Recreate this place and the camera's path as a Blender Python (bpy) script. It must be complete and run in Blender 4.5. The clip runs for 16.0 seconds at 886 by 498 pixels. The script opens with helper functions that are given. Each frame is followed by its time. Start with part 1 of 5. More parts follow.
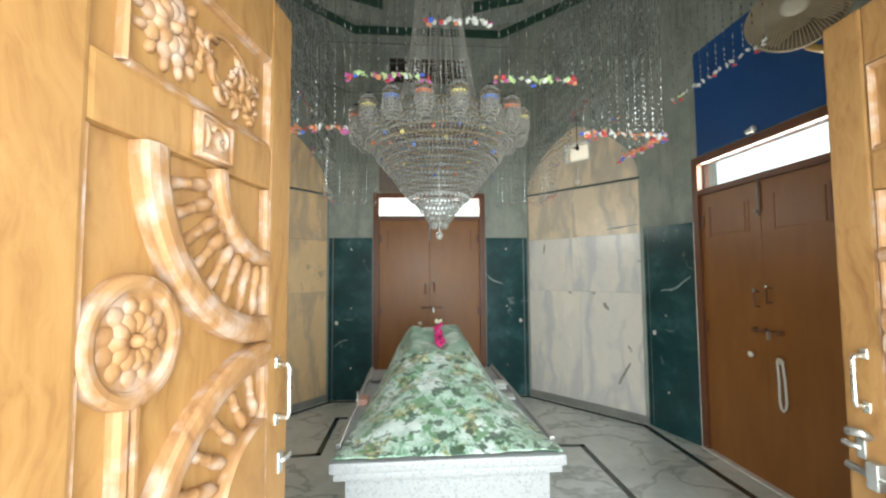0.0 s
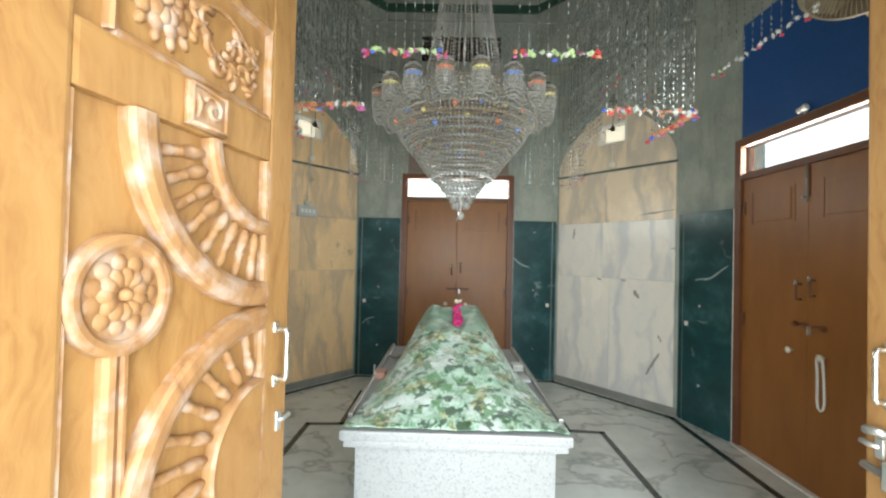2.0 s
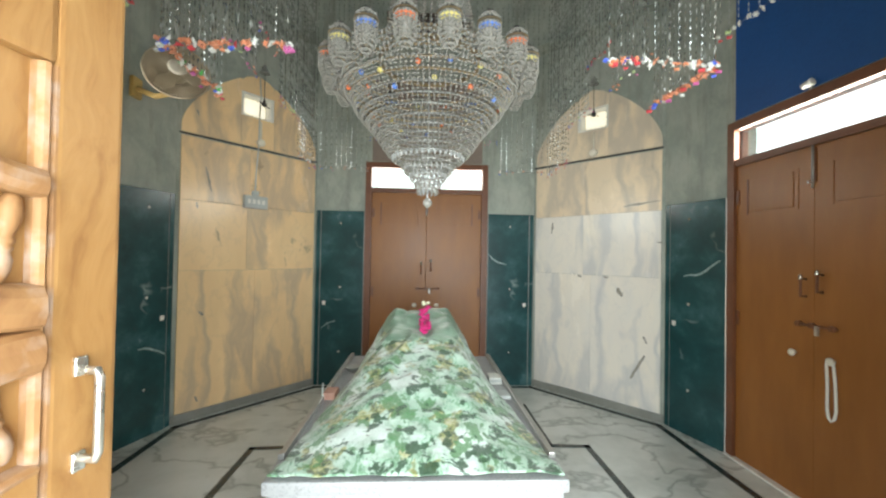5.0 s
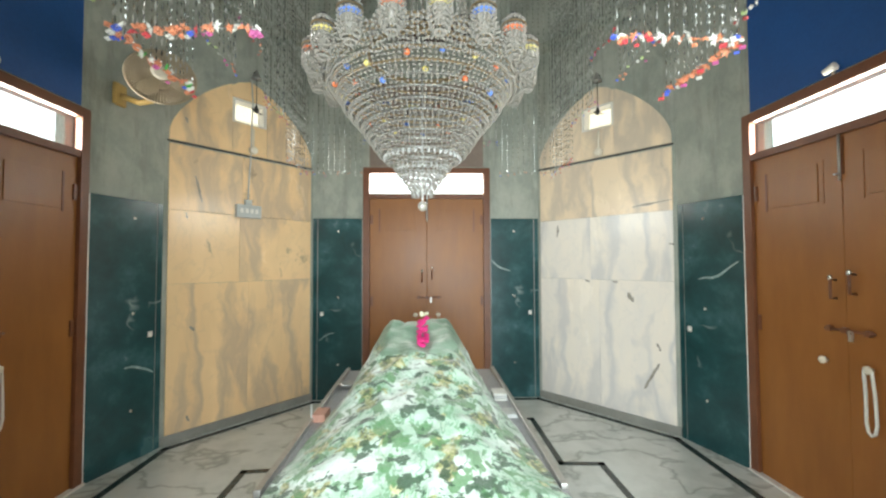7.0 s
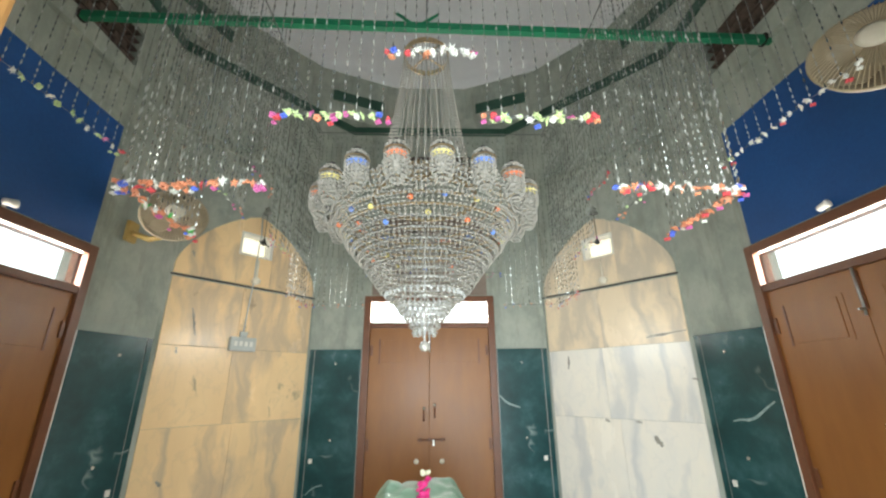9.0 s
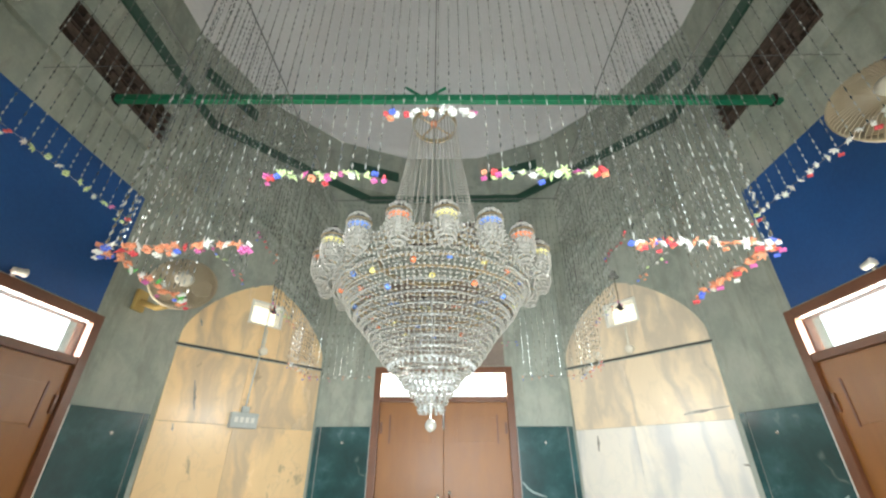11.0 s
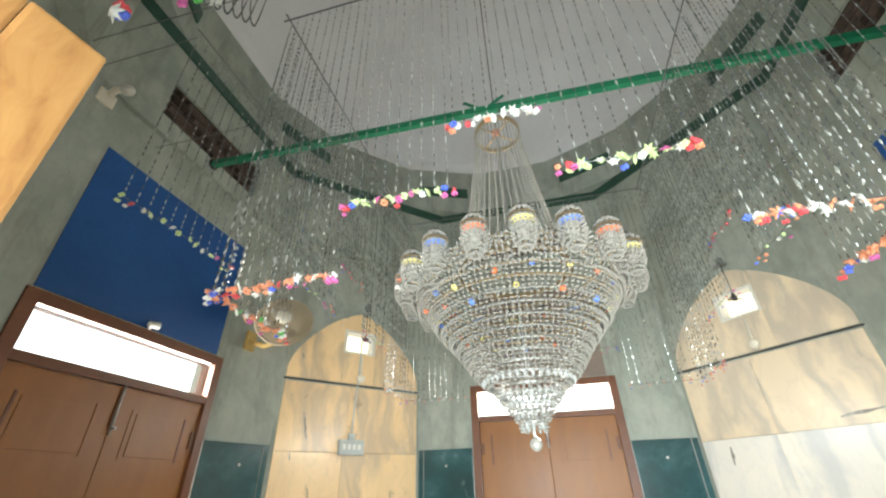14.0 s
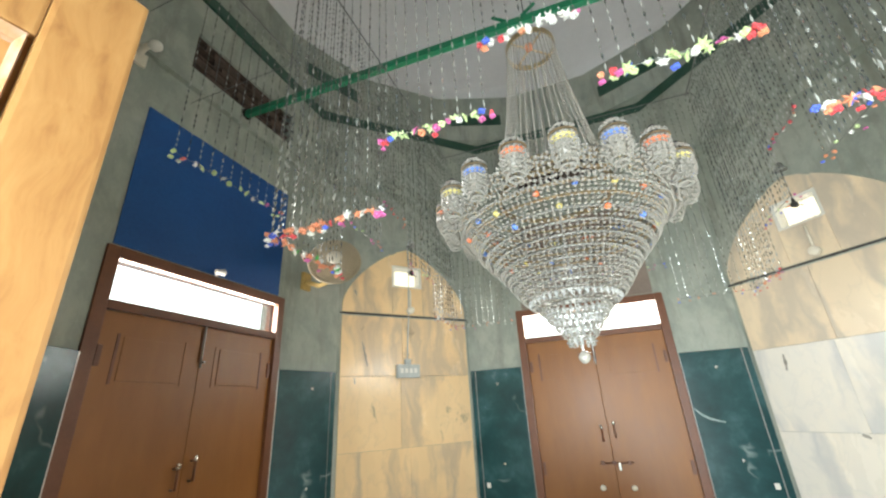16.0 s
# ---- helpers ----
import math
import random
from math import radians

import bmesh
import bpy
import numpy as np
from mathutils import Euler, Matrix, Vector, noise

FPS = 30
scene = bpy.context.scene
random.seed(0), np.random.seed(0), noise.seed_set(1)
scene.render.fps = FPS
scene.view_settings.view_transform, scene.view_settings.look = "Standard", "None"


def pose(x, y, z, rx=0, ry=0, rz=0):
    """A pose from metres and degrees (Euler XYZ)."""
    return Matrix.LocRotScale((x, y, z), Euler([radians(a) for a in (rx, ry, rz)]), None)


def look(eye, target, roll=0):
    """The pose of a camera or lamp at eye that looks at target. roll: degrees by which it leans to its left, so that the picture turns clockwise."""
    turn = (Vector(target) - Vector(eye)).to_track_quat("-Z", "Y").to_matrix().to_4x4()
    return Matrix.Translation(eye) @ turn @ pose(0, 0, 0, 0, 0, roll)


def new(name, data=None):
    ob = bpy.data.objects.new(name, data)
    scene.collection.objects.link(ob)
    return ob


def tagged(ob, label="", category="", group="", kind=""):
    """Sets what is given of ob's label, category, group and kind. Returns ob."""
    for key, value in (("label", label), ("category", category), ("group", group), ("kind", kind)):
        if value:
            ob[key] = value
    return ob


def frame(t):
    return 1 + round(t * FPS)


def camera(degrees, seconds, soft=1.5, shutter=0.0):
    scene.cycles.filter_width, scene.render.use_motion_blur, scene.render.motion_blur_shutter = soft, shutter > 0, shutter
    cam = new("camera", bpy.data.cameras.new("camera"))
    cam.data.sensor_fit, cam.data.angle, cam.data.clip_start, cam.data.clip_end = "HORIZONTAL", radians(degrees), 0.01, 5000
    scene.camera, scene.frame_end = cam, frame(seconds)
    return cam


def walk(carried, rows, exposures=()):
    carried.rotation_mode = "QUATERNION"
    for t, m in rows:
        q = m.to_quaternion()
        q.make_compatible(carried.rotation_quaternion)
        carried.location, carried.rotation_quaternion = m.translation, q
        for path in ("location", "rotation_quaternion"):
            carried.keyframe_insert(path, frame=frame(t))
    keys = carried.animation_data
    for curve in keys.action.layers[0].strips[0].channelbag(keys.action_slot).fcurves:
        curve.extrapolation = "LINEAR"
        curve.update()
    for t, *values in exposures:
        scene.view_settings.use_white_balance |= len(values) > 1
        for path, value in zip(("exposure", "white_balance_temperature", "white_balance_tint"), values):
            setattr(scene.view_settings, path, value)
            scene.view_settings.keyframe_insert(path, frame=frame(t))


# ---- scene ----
cam = camera(95.2, 16.0, soft=2.3)
PATH = [
    (0, (-0.189, -2.639, 1.457), (-0.045, -0.647, 1.573), -0.4),
    (0.5, (-0.186, -2.638, 1.458), (-0.022, -0.650, 1.601), -0.3),
    (1, (-0.175, -2.635, 1.462), (0.064, -0.656, 1.619), 0.2),
    (1.5, (-0.152, -2.634, 1.448), (-0.025, -0.641, 1.565), 1.1),
    (2, (-0.087, -2.643, 1.435), (-0.118, -0.644, 1.468), 1.4),
    (2.5, (0.009, -2.622, 1.411), (0.033, -0.624, 1.338), 2.4),
    (3, (-0.001, -2.535, 1.419), (0.095, -0.537, 1.406), 0.8),
    (3.5, (-0.046, -2.450, 1.413), (0.099, -0.457, 1.331), -0.0),
    (4, (-0.061, -2.374, 1.392), (0.102, -0.385, 1.273), 1.3),
    (4.5, (-0.050, -2.289, 1.403), (0.079, -0.293, 1.439), 1.3),
    (6.8, (-0.001, -2.093, 1.417), (0.056, -0.095, 1.412), 0.2),
    (7, (0.008, -2.072, 1.407), (0.084, -0.075, 1.474), -0.2),
    (7.5, (-0.003, -2.069, 1.456), (0.098, -0.082, 1.657), -0.9),
    (8, (0.016, -2.034, 1.488), (0.076, -0.071, 1.863), -0.3),
    (8.5, (0.019, -2.014, 1.503), (0.088, -0.074, 1.982), -0.3),
    (9, (0.011, -1.980, 1.516), (0.072, -0.087, 2.159), -0.5),
    (11.5, (0.080, -1.856, 1.547), (0.035, -0.141, 2.574), 0.2),
    (12, (0.073, -1.838, 1.552), (0.022, -0.169, 2.653), 0.3),
    (12.5, (0.067, -1.827, 1.560), (-0.115, -0.159, 2.648), 0.4),
    (13, (0.061, -1.826, 1.559), (-0.211, -0.164, 2.638), 0.5),
    (13.5, (0.056, -1.827, 1.559), (-0.285, -0.160, 2.611), -0.7),
    (14, (0.059, -1.829, 1.551), (-0.341, -0.158, 2.574), -1.5),
    (14.5, (0.051, -1.835, 1.553), (-0.432, -0.189, 2.582), -1.9),
    (15, (0.047, -1.840, 1.550), (-0.502, -0.210, 2.570), -2.7),
    (15.5, (0.043, -1.842, 1.537), (-0.559, -0.162, 2.440), -3.2),
    (16, (0.040, -1.847, 1.522), (-0.585, -0.098, 2.263), -3.3),
]
EXPOSURES = [(0.0, -0.44), (3.0, -0.36), (4.7, -0.20), (7.0, 0.18), (9.0, 0.24), (11.3, 0.52), (13.0, 0.55), (14.0, 0.52), (16.0, 0.40)]
walk(cam, [(t, look(eye, target, roll)) for t, eye, target, roll in PATH], EXPOSURES)

# ---- light ----
world = bpy.data.worlds.new("sky")
world.use_nodes = True
scene.world = world
wn = world.node_tree
sky = wn.nodes.new("ShaderNodeTexSky")
sky.sky_type = 'NISHITA'
sky.sun_disc = False
sky.sun_elevation, sky.sun_rotation = radians(55), radians(150)
wn.links.new(sky.outputs[0], wn.nodes["Background"].inputs[0])
wn.nodes["Background"].inputs[1].default_value = 0.10
sun = new("sun", bpy.data.lights.new("sun", 'SUN'))
sun.data.energy, sun.data.angle, sun.data.color = 1.0, radians(12), (1, 0.95, 0.88)
sun.matrix_world = look((3, -6, 9), (0, 0, 0))


def sky_light(name, m, w, h, watts, colour=(0.985, 1.0, 0.93)):
    """Daylight that comes in through an opening."""
    lamp = new(name, bpy.data.lights.new(name, 'AREA'))
    lamp.data.shape, lamp.data.size, lamp.data.size_y = 'RECTANGLE', w, h
    lamp.data.energy, lamp.data.color = watts, colour
    lamp.matrix_world = m
    return lamp


sky_light("entrance_daylight", look((0.1, -3.05, 1.30), (0.1, 0, 1.05)), 1.9, 2.4, 226, (0.875, 0.98, 0.995))
sky_light("transom_daylight_north", look((0, 2.213, 2.24), (0, 0, 2.24)), 1.196, 0.212, 15)
sky_light("transom_daylight_east", look((2.235, -0.01, 2.24), (0, -0.01, 2.24)), 1.156, 0.212, 20)
sky_light("transom_daylight_west", look((-2.235, -0.01, 2.24), (0, -0.01, 2.24)), 1.156, 0.212, 20)


# ---- materials ----
class Mat:
    """A node material with a few short ways to add textures."""

    def __init__(self, name, rough=0.6, metal=0.0, colour=(0.5, 0.5, 0.5)):
        self.m = bpy.data.materials.new(name)
        self.m.use_nodes = True
        self.t = self.m.node_tree
        self.b = self.t.nodes["Principled BSDF"]
        self.b.inputs["Roughness"].default_value = rough
        self.b.inputs["Metallic"].default_value = metal
        self.b.inputs["Base Color"].default_value = (*colour, 1)
        self.co = self.t.nodes.new("ShaderNodeTexCoord").outputs["Object"]

    def node(self, kind, **vals):
        n = self.t.nodes.new("ShaderNode" + kind)
        for k, v in vals.items():
            n.inputs[k].default_value = v
        return n

    def link(self, a, b):
        self.t.links.new(a, b)

    def coords(self, scale=(1, 1, 1), warp=0.0, warp_scale=2.0):
        mp = self.node("Mapping")
        mp.inputs["Scale"].default_value = scale
        src = self.co
        if warp:
            nz = self.node("TexNoise", Scale=warp_scale, Detail=4.0)
            self.link(self.co, nz.inputs["Vector"])
            mx = self.node("VectorMath")
            mx.operation = 'MULTIPLY_ADD'
            mx.inputs[1].default_value = (warp, warp, warp)
            self.link(nz.outputs["Color"], mx.inputs[0])
            self.link(self.co, mx.inputs[2])
            src = mx.outputs[0]
        self.link(src, mp.inputs["Vector"])
        return mp.outputs[0]

    def noise(self, scale, detail=4.0, rough=0.55, co=None):
        n = self.node("TexNoise", Scale=scale, Detail=detail, Roughness=rough)
        self.link(co or self.co, n.inputs["Vector"])
        return n.outputs["Fac"]

    def voronoi(self, scale, co=None, out="Distance"):
        n = self.node("TexVoronoi", Scale=scale)
        self.link(co or self.co, n.inputs["Vector"])
        return n.outputs[out]

    def ramp(self, fac, *stops):
        r = self.node("ValToRGB")
        while len(r.color_ramp.elements) < len(stops):
            r.color_ramp.elements.new(0.5)
        for e, (p, c) in zip(r.color_ramp.elements, stops):
            e.position = p
            e.color = (*c, 1) if len(c) == 3 else c
        self.link(fac, r.inputs[0])
        return r.outputs[0]

    def mix(self, fac, a, b, mode='MIX'):
        m = self.t.nodes.new("ShaderNodeMix")
        m.data_type, m.blend_type = 'RGBA', mode
        for v, i in ((fac, 0), (a, 6), (b, 7)):
            if isinstance(v, (int, float)):
                m.inputs[i].default_value = v
            elif isinstance(v, tuple):
                m.inputs[i].default_value = (*v, 1)
            else:
                self.link(v, m.inputs[i])
        return m.outputs[2]

    def colour(self, c):
        self.link(c, self.b.inputs["Base Color"])
        return self

    def roughness(self, fac, lo, hi):
        r = self.node("MapRange")
        r.inputs["To Min"].default_value, r.inputs["To Max"].default_value = lo, hi
        self.link(fac, r.inputs["Value"])
        self.link(r.outputs[0], self.b.inputs["Roughness"])
        return self

    def bump(self, fac, strength=0.3, dist=0.01):
        bp = self.node("Bump", Strength=strength, Distance=dist)
        self.link(fac, bp.inputs["Height"])
        self.link(bp.outputs[0], self.b.inputs["Normal"])
        return self


def two_tone(name, c1, c2, scale=6.0, rough=0.6, metal=0.0, bump=0.15, fine=60.0, dist=0.004):
    k = Mat(name, rough, metal)
    big, small = k.noise(scale, 5), k.noise(fine, 6, 0.6)
    f = k.mix(0.35, big, small)
    k.colour(k.ramp(f, (0.35, c1), (0.65, c2)))
    k.bump(small, bump, dist)
    k.roughness(big, max(0.02, rough - 0.1), min(1, rough + 0.1))
    return k.m


WALL = Mat("grey_green_distemper", 0.85)
_b, _s = WALL.noise(1.4, 7, 0.62), WALL.noise(38, 8, 0.65)
_m = WALL.noise(5.5, 8, 0.68, WALL.coords((1, 1, 0.6), 0.2, 3))
_st = WALL.noise(4.0, 7, 0.7, WALL.coords((1.6, 1.6, 0.25)))
_c = WALL.ramp(_b, (0.3, (0.222, 0.252, 0.215)), (0.7, (0.350, 0.376, 0.325)))
_c = WALL.mix(WALL.ramp(_m, (0.42, (0, 0, 0)), (0.62, (0.75, 0.75, 0.75))), _c, (0.415, 0.425, 0.365))
_c = WALL.mix(WALL.ramp(_st, (0.52, (0, 0, 0)), (0.68, (0.7, 0.7, 0.7))), _c, (0.205, 0.21, 0.17))
_c = WALL.mix(WALL.ramp(WALL.voronoi(9.0), (0.02, (0.7, 0.7, 0.7)), (0.045, (0, 0, 0))), _c, (0.17, 0.16, 0.14))
WALL.colour(_c).bump(WALL.mix(0.5, _s, _m), 0.45, 0.008)
WALL = WALL.m

DOME = two_tone("white_dome_paint", (0.66, 0.645, 0.65), (0.74, 0.725, 0.73), 2.0, 0.85, bump=0.2, fine=30)
BLUE = two_tone("deep_blue_paint", (0.005, 0.060, 0.225), (0.009, 0.085, 0.295), 2.2, 0.55, bump=0.25, fine=45)
UMBER = two_tone("umber_paint", (0.20, 0.15, 0.12), (0.28, 0.22, 0.18), 3, 0.7, bump=0.2)
BAND = two_tone("dark_green_band_paint", (0.012, 0.055, 0.035), (0.03, 0.085, 0.055), 8, 0.5)
BEAM = two_tone("green_beam_paint", (0.0, 0.13, 0.06), (0.008, 0.19, 0.085), 5, 0.4)

GREEN = Mat("green_marble", 0.17)
_co = GREEN.coords((1, 1, 1), 0.25, 1.8)
_cl = GREEN.noise(3.0, 8, 0.65, _co)
_v1 = GREEN.noise(1.9, 3, 0.4, GREEN.coords((1.0, 1.0, 1.8), 0.5, 1.1))
_vein = GREEN.ramp(_v1, (0.486, (0, 0, 0)), (0.5, (1, 1, 1)), (0.514, (0, 0, 0)))
_msk = GREEN.ramp(GREEN.noise(2.3, 2, 0.5), (0.60, (0, 0, 0)), (0.68, (1, 1, 1)))
_vein = GREEN.mix(1.0, _vein, _msk, 'MULTIPLY')
_c = GREEN.ramp(_cl, (0.3, (0.007, 0.038, 0.040)), (0.5, (0.014, 0.066, 0.071)), (0.66, (0.040, 0.12, 0.128)))
GREEN.colour(GREEN.mix(GREEN.mix(0.45, (0, 0, 0), _vein), _c, (0.45, 0.55, 0.52)))
GREEN.roughness(_cl, 0.16, 0.34)
GREEN = GREEN.m


def cream_marble(name, light, mid, dark):
    k = Mat(name, 0.22)
    rnd = k.t.nodes.new("ShaderNodeObjectInfo").outputs["Random"]
    sh = k.node("VectorMath")
    sh.operation = 'SCALE'
    sh.inputs[0].default_value = (7.1, 3.3, 5.7)
    k.link(rnd, sh.inputs["Scale"])
    ad = k.node("VectorMath")
    ad.operation = 'ADD'
    k.link(k.co, ad.inputs[0])
    k.link(sh.outputs[0], ad.inputs[1])
    k.co = ad.outputs[0]
    co = k.coords((1.4, 1.4, 0.40), 0.35, 1.7)
    cloud = k.noise(2.6, 7, 0.6, co)
    v = k.noise(1.3, 4, 0.5, k.coords((2.1, 2.1, 0.32), 0.35, 1.6))
    vein = k.ramp(v, (0.43, (0, 0, 0)), (0.49, (0.62, 0.62, 0.62)), (0.51, (0.62, 0.62, 0.62)), (0.58, (0, 0, 0)))
    patch = k.ramp(k.noise(1.8, 3, 0.5, k.coords((1.3, 1.3, 0.4), 0.3, 2)), (0.35, (0, 0, 0)), (0.65, (0.75, 0.75, 0.75)))
    spot = k.ramp(k.noise(2.2, 5, 0.6, k.coords((1.6, 1.6, 0.8), 0.2, 3)), (0.64, (0, 0, 0)), (0.69, (0.7, 0.7, 0.7)))
    c = k.ramp(cloud, (0.3, mid), (0.6, light))
    c = k.mix(patch, c, mid)
    c = k.mix(vein, c, dark)
    fine = k.noise(2.2, 5, 0.5, k.coords((2.4, 2.4, 1.0), 0.5, 2.2))
    c = k.mix(k.ramp(fine, (0.475, (0, 0, 0)), (0.5, (0.15, 0.15, 0.15)), (0.525, (0, 0, 0))), c, dark)
    c = k.mix(spot, c, tuple(x * 0.6 for x in dark))
    k.colour(c).roughness(cloud, 0.16, 0.34)
    k.bump(k.noise(60, 3), 0.05, 0.002)
    return k.m


CREAM = cream_marble("honey_marble", (0.92, 0.66, 0.37), (0.80, 0.56, 0.31), (0.46, 0.36, 0.27))
BUFF = cream_marble("buff_marble", (0.84, 0.68, 0.48), (0.74, 0.60, 0.43), (0.47, 0.41, 0.34))
PALE = cream_marble("pale_marble", (0.88, 0.80, 0.68), (0.77, 0.73, 0.67), (0.54, 0.54, 0.54))
STAIN = two_tone("dark_marble_stain", (0.20, 0.18, 0.15), (0.40, 0.36, 0.30), 30, 0.4, bump=0.1)
VEIN = two_tone("pale_green_vein", (0.16, 0.26, 0.25), (0.34, 0.44, 0.42), 26, 0.25, bump=0.03)

FLOOR = Mat("grey_floor_marble", 0.14)
_co = FLOOR.coords((1, 1, 1), 0.4, 1.4)
_c = FLOOR.ramp(FLOOR.noise(2.6, 8, 0.65, _co), (0.3, (0.50, 0.535, 0.50)), (0.52, (0.66, 0.69, 0.65)), (0.75, (0.74, 0.76, 0.73)))
_c = FLOOR.mix(FLOOR.ramp(FLOOR.noise(1.7, 4, 0.5, FLOOR.coords((1, 1.4, 1), 0.7, 1.0)), (0.47, (0, 0, 0)), (0.5, (0.5, 0.5, 0.5)), (0.53, (0, 0, 0))), _c, (0.16, 0.17, 0.15))
FLOOR.colour(_c).roughness(FLOOR.noise(3, 5), 0.10, 0.26)
FLOOR = FLOOR.m
INLAY = two_tone("black_green_inlay", (0.02, 0.03, 0.027), (0.05, 0.065, 0.06), 14, 0.2, bump=0.03)
SKIRT = two_tone("grey_skirting_marble", (0.20, 0.20, 0.18), (0.30, 0.30, 0.27), 5, 0.3, bump=0.05)

GRAN = Mat("speckled_white_granite", 0.35)
_v = GRAN.voronoi(150, out="Color")
_bw = GRAN.node("RGBToBW")
GRAN.link(_v, _bw.inputs[0])
_c = GRAN.ramp(_bw.outputs[0], (0.08, (0.22, 0.22, 0.22)), (0.3, (0.30, 0.305, 0.305)), (0.6, (0.335, 0.335, 0.335)))
_c = GRAN.mix(GRAN.ramp(GRAN.noise(5, 5), (0.45, (0, 0, 0)), (0.75, (0.4, 0.4, 0.4))), _c, (0.33, 0.335, 0.33))
GRAN.colour(_c)
GRAN = GRAN.m


def timber(name, light, mid, dark, rough, grain=(14, 14, 1.1)):
    k = Mat(name, rough)
    co = k.coords(grain, 0.35, 2.0)
    g = k.noise(3.0, 7, 0.62, co)
    big = k.noise(1.5, 3, 0.5, k.coords((3, 3, 0.6), 0.3, 1.5))
    c = k.ramp(g, (0.28, dark), (0.48, mid), (0.7, light))
    c = k.mix(k.ramp(big, (0.4, (0, 0, 0)), (0.7, (0.55, 0.55, 0.55))), c, mid)
    k.b.inputs["Specular IOR Level"].default_value = 0.35
    k.colour(c).bump(g, 0.12, 0.003).roughness(big, rough - 0.08, rough + 0.12)
    return k.m


TEAK = timber("varnished_golden_teak", (0.342, 0.188, 0.067), (0.286, 0.146, 0.049), (0.205, 0.095, 0.031), 0.42)
def dusty(m):
    """Grey dust and worn varnish over carved wood."""
    t = m.node_tree
    b = t.nodes["Principled BSDF"]
    src = b.inputs["Base Color"].links[0].from_socket
    nz = t.nodes.new("ShaderNodeTexNoise")
    nz.inputs["Scale"].default_value, nz.inputs["Detail"].default_value = 22.0, 6.0
    rp = t.nodes.new("ShaderNodeValToRGB")
    rp.color_ramp.elements[0].position, rp.color_ramp.elements[1].position = 0.48, 0.72
    rp.color_ramp.elements[1].color = (0.55, 0.55, 0.55, 1)
    mx = t.nodes.new("ShaderNodeMix")
    mx.data_type = 'RGBA'
    mx.inputs[7].default_value = (0.50, 0.42, 0.37, 1)
    t.links.new(t.nodes["Texture Coordinate"].outputs["Object"], nz.inputs["Vector"])
    t.links.new(nz.outputs["Fac"], rp.inputs[0])
    t.links.new(rp.outputs[0], mx.inputs[0])
    t.links.new(src, mx.inputs[6])
    t.links.new(mx.outputs[2], b.inputs["Base Color"])
    return m


TEAK_CARVED = timber("worn_carved_teak", (0.338, 0.182, 0.074), (0.278, 0.140, 0.056), (0.192, 0.090, 0.037), 0.58)

dusty(TEAK_CARVED)
BROWN = Mat("brown_door_paint", 0.42)
_g = BROWN.noise(2.2, 6, 0.6, BROWN.coords((3, 3, 0.8)))
_c = BROWN.ramp(_g, (0.3, (0.235, 0.087, 0.018)), (0.7, (0.310, 0.120, 0.026)))
BROWN.colour(_c).bump(BROWN.noise(70, 5), 0.1, 0.003).roughness(_g, 0.33, 0.5)
BROWN = BROWN.m
BROWN_FRAME = two_tone("dark_brown_frame_paint", (0.13, 0.047, 0.022), (0.19, 0.07, 0.03), 6, 0.4)

CLOTH = Mat("leaf_print_satin", 0.42)
_a = CLOTH.noise(15, 4, 0.6, CLOTH.coords((1, 1.25, 1), 0.09, 11))
_z = CLOTH.noise(20, 2, 0.5, CLOTH.coords((1.8, 0.6, 1), 0.16, 6))
_o = CLOTH.noise(6, 4, 0.6, CLOTH.coords((1.2, 1, 1), 0.08, 10))
_o2 = CLOTH.noise(34, 3, 0.6)
_d = CLOTH.noise(5, 3, 0.5, CLOTH.coords((1, 1, 1.3), 0.07, 8))
_g = CLOTH.noise(11, 3, 0.55, CLOTH.coords((1.1, 0.9, 1), 0.12, 7))
_c = CLOTH.ramp(CLOTH.noise(7, 4), (0.35, (0.26, 0.41, 0.29)), (0.62, (0.46, 0.60, 0.50)))
_c = CLOTH.mix(CLOTH.ramp(_z, (0.49, (0, 0, 0)), (0.52, (0.7, 0.7, 0.7)), (0.57, (0.7, 0.7, 0.7)), (0.60, (0, 0, 0))), _c, (0.09, 0.24, 0.11))
_c = CLOTH.mix(CLOTH.ramp(_d, (0.50, (0, 0, 0)), (0.60, (0.9, 0.9, 0.9))), _c, (0.64, 0.72, 0.67))
_gold = CLOTH.ramp(_o2, (0.38, (0.05, 0.06, 0.02)), (0.5, (0.24, 0.25, 0.06)), (0.62, (0.50, 0.47, 0.27)))
_c = CLOTH.mix(CLOTH.ramp(_o, (0.555, (0, 0, 0)), (0.59, (0.9, 0.9, 0.9))), _c, _gold)
_c = CLOTH.mix(CLOTH.ramp(_g, (0.56, (0, 0, 0)), (0.585, (0.85, 0.85, 0.85))), _c, (0.075, 0.20, 0.07))
_c = CLOTH.mix(CLOTH.ramp(_a, (0.555, (0, 0, 0)), (0.585, (0.9, 0.9, 0.9))), _c, (0.020, 0.060, 0.026))
CLOTH.colour(_c).bump(CLOTH.noise(20, 6, 0.6, CLOTH.coords((1, 1, 1), 0.1, 8)), 0.7, 0.02)
CLOTH.b.inputs["Sheen Weight"].default_value = 0.25
CLOTH = CLOTH.m
CLOTH_TOP = Mat("sage_satin", 0.4)
_f = CLOTH_TOP.noise(5, 4, 0.5, CLOTH_TOP.coords((1, 3, 4), 0.2, 4))
CLOTH_TOP.colour(CLOTH_TOP.ramp(_f, (0.35, (0.15, 0.24, 0.17)), (0.65, (0.27, 0.38, 0.29)))).bump(_f, 0.6, 0.02)
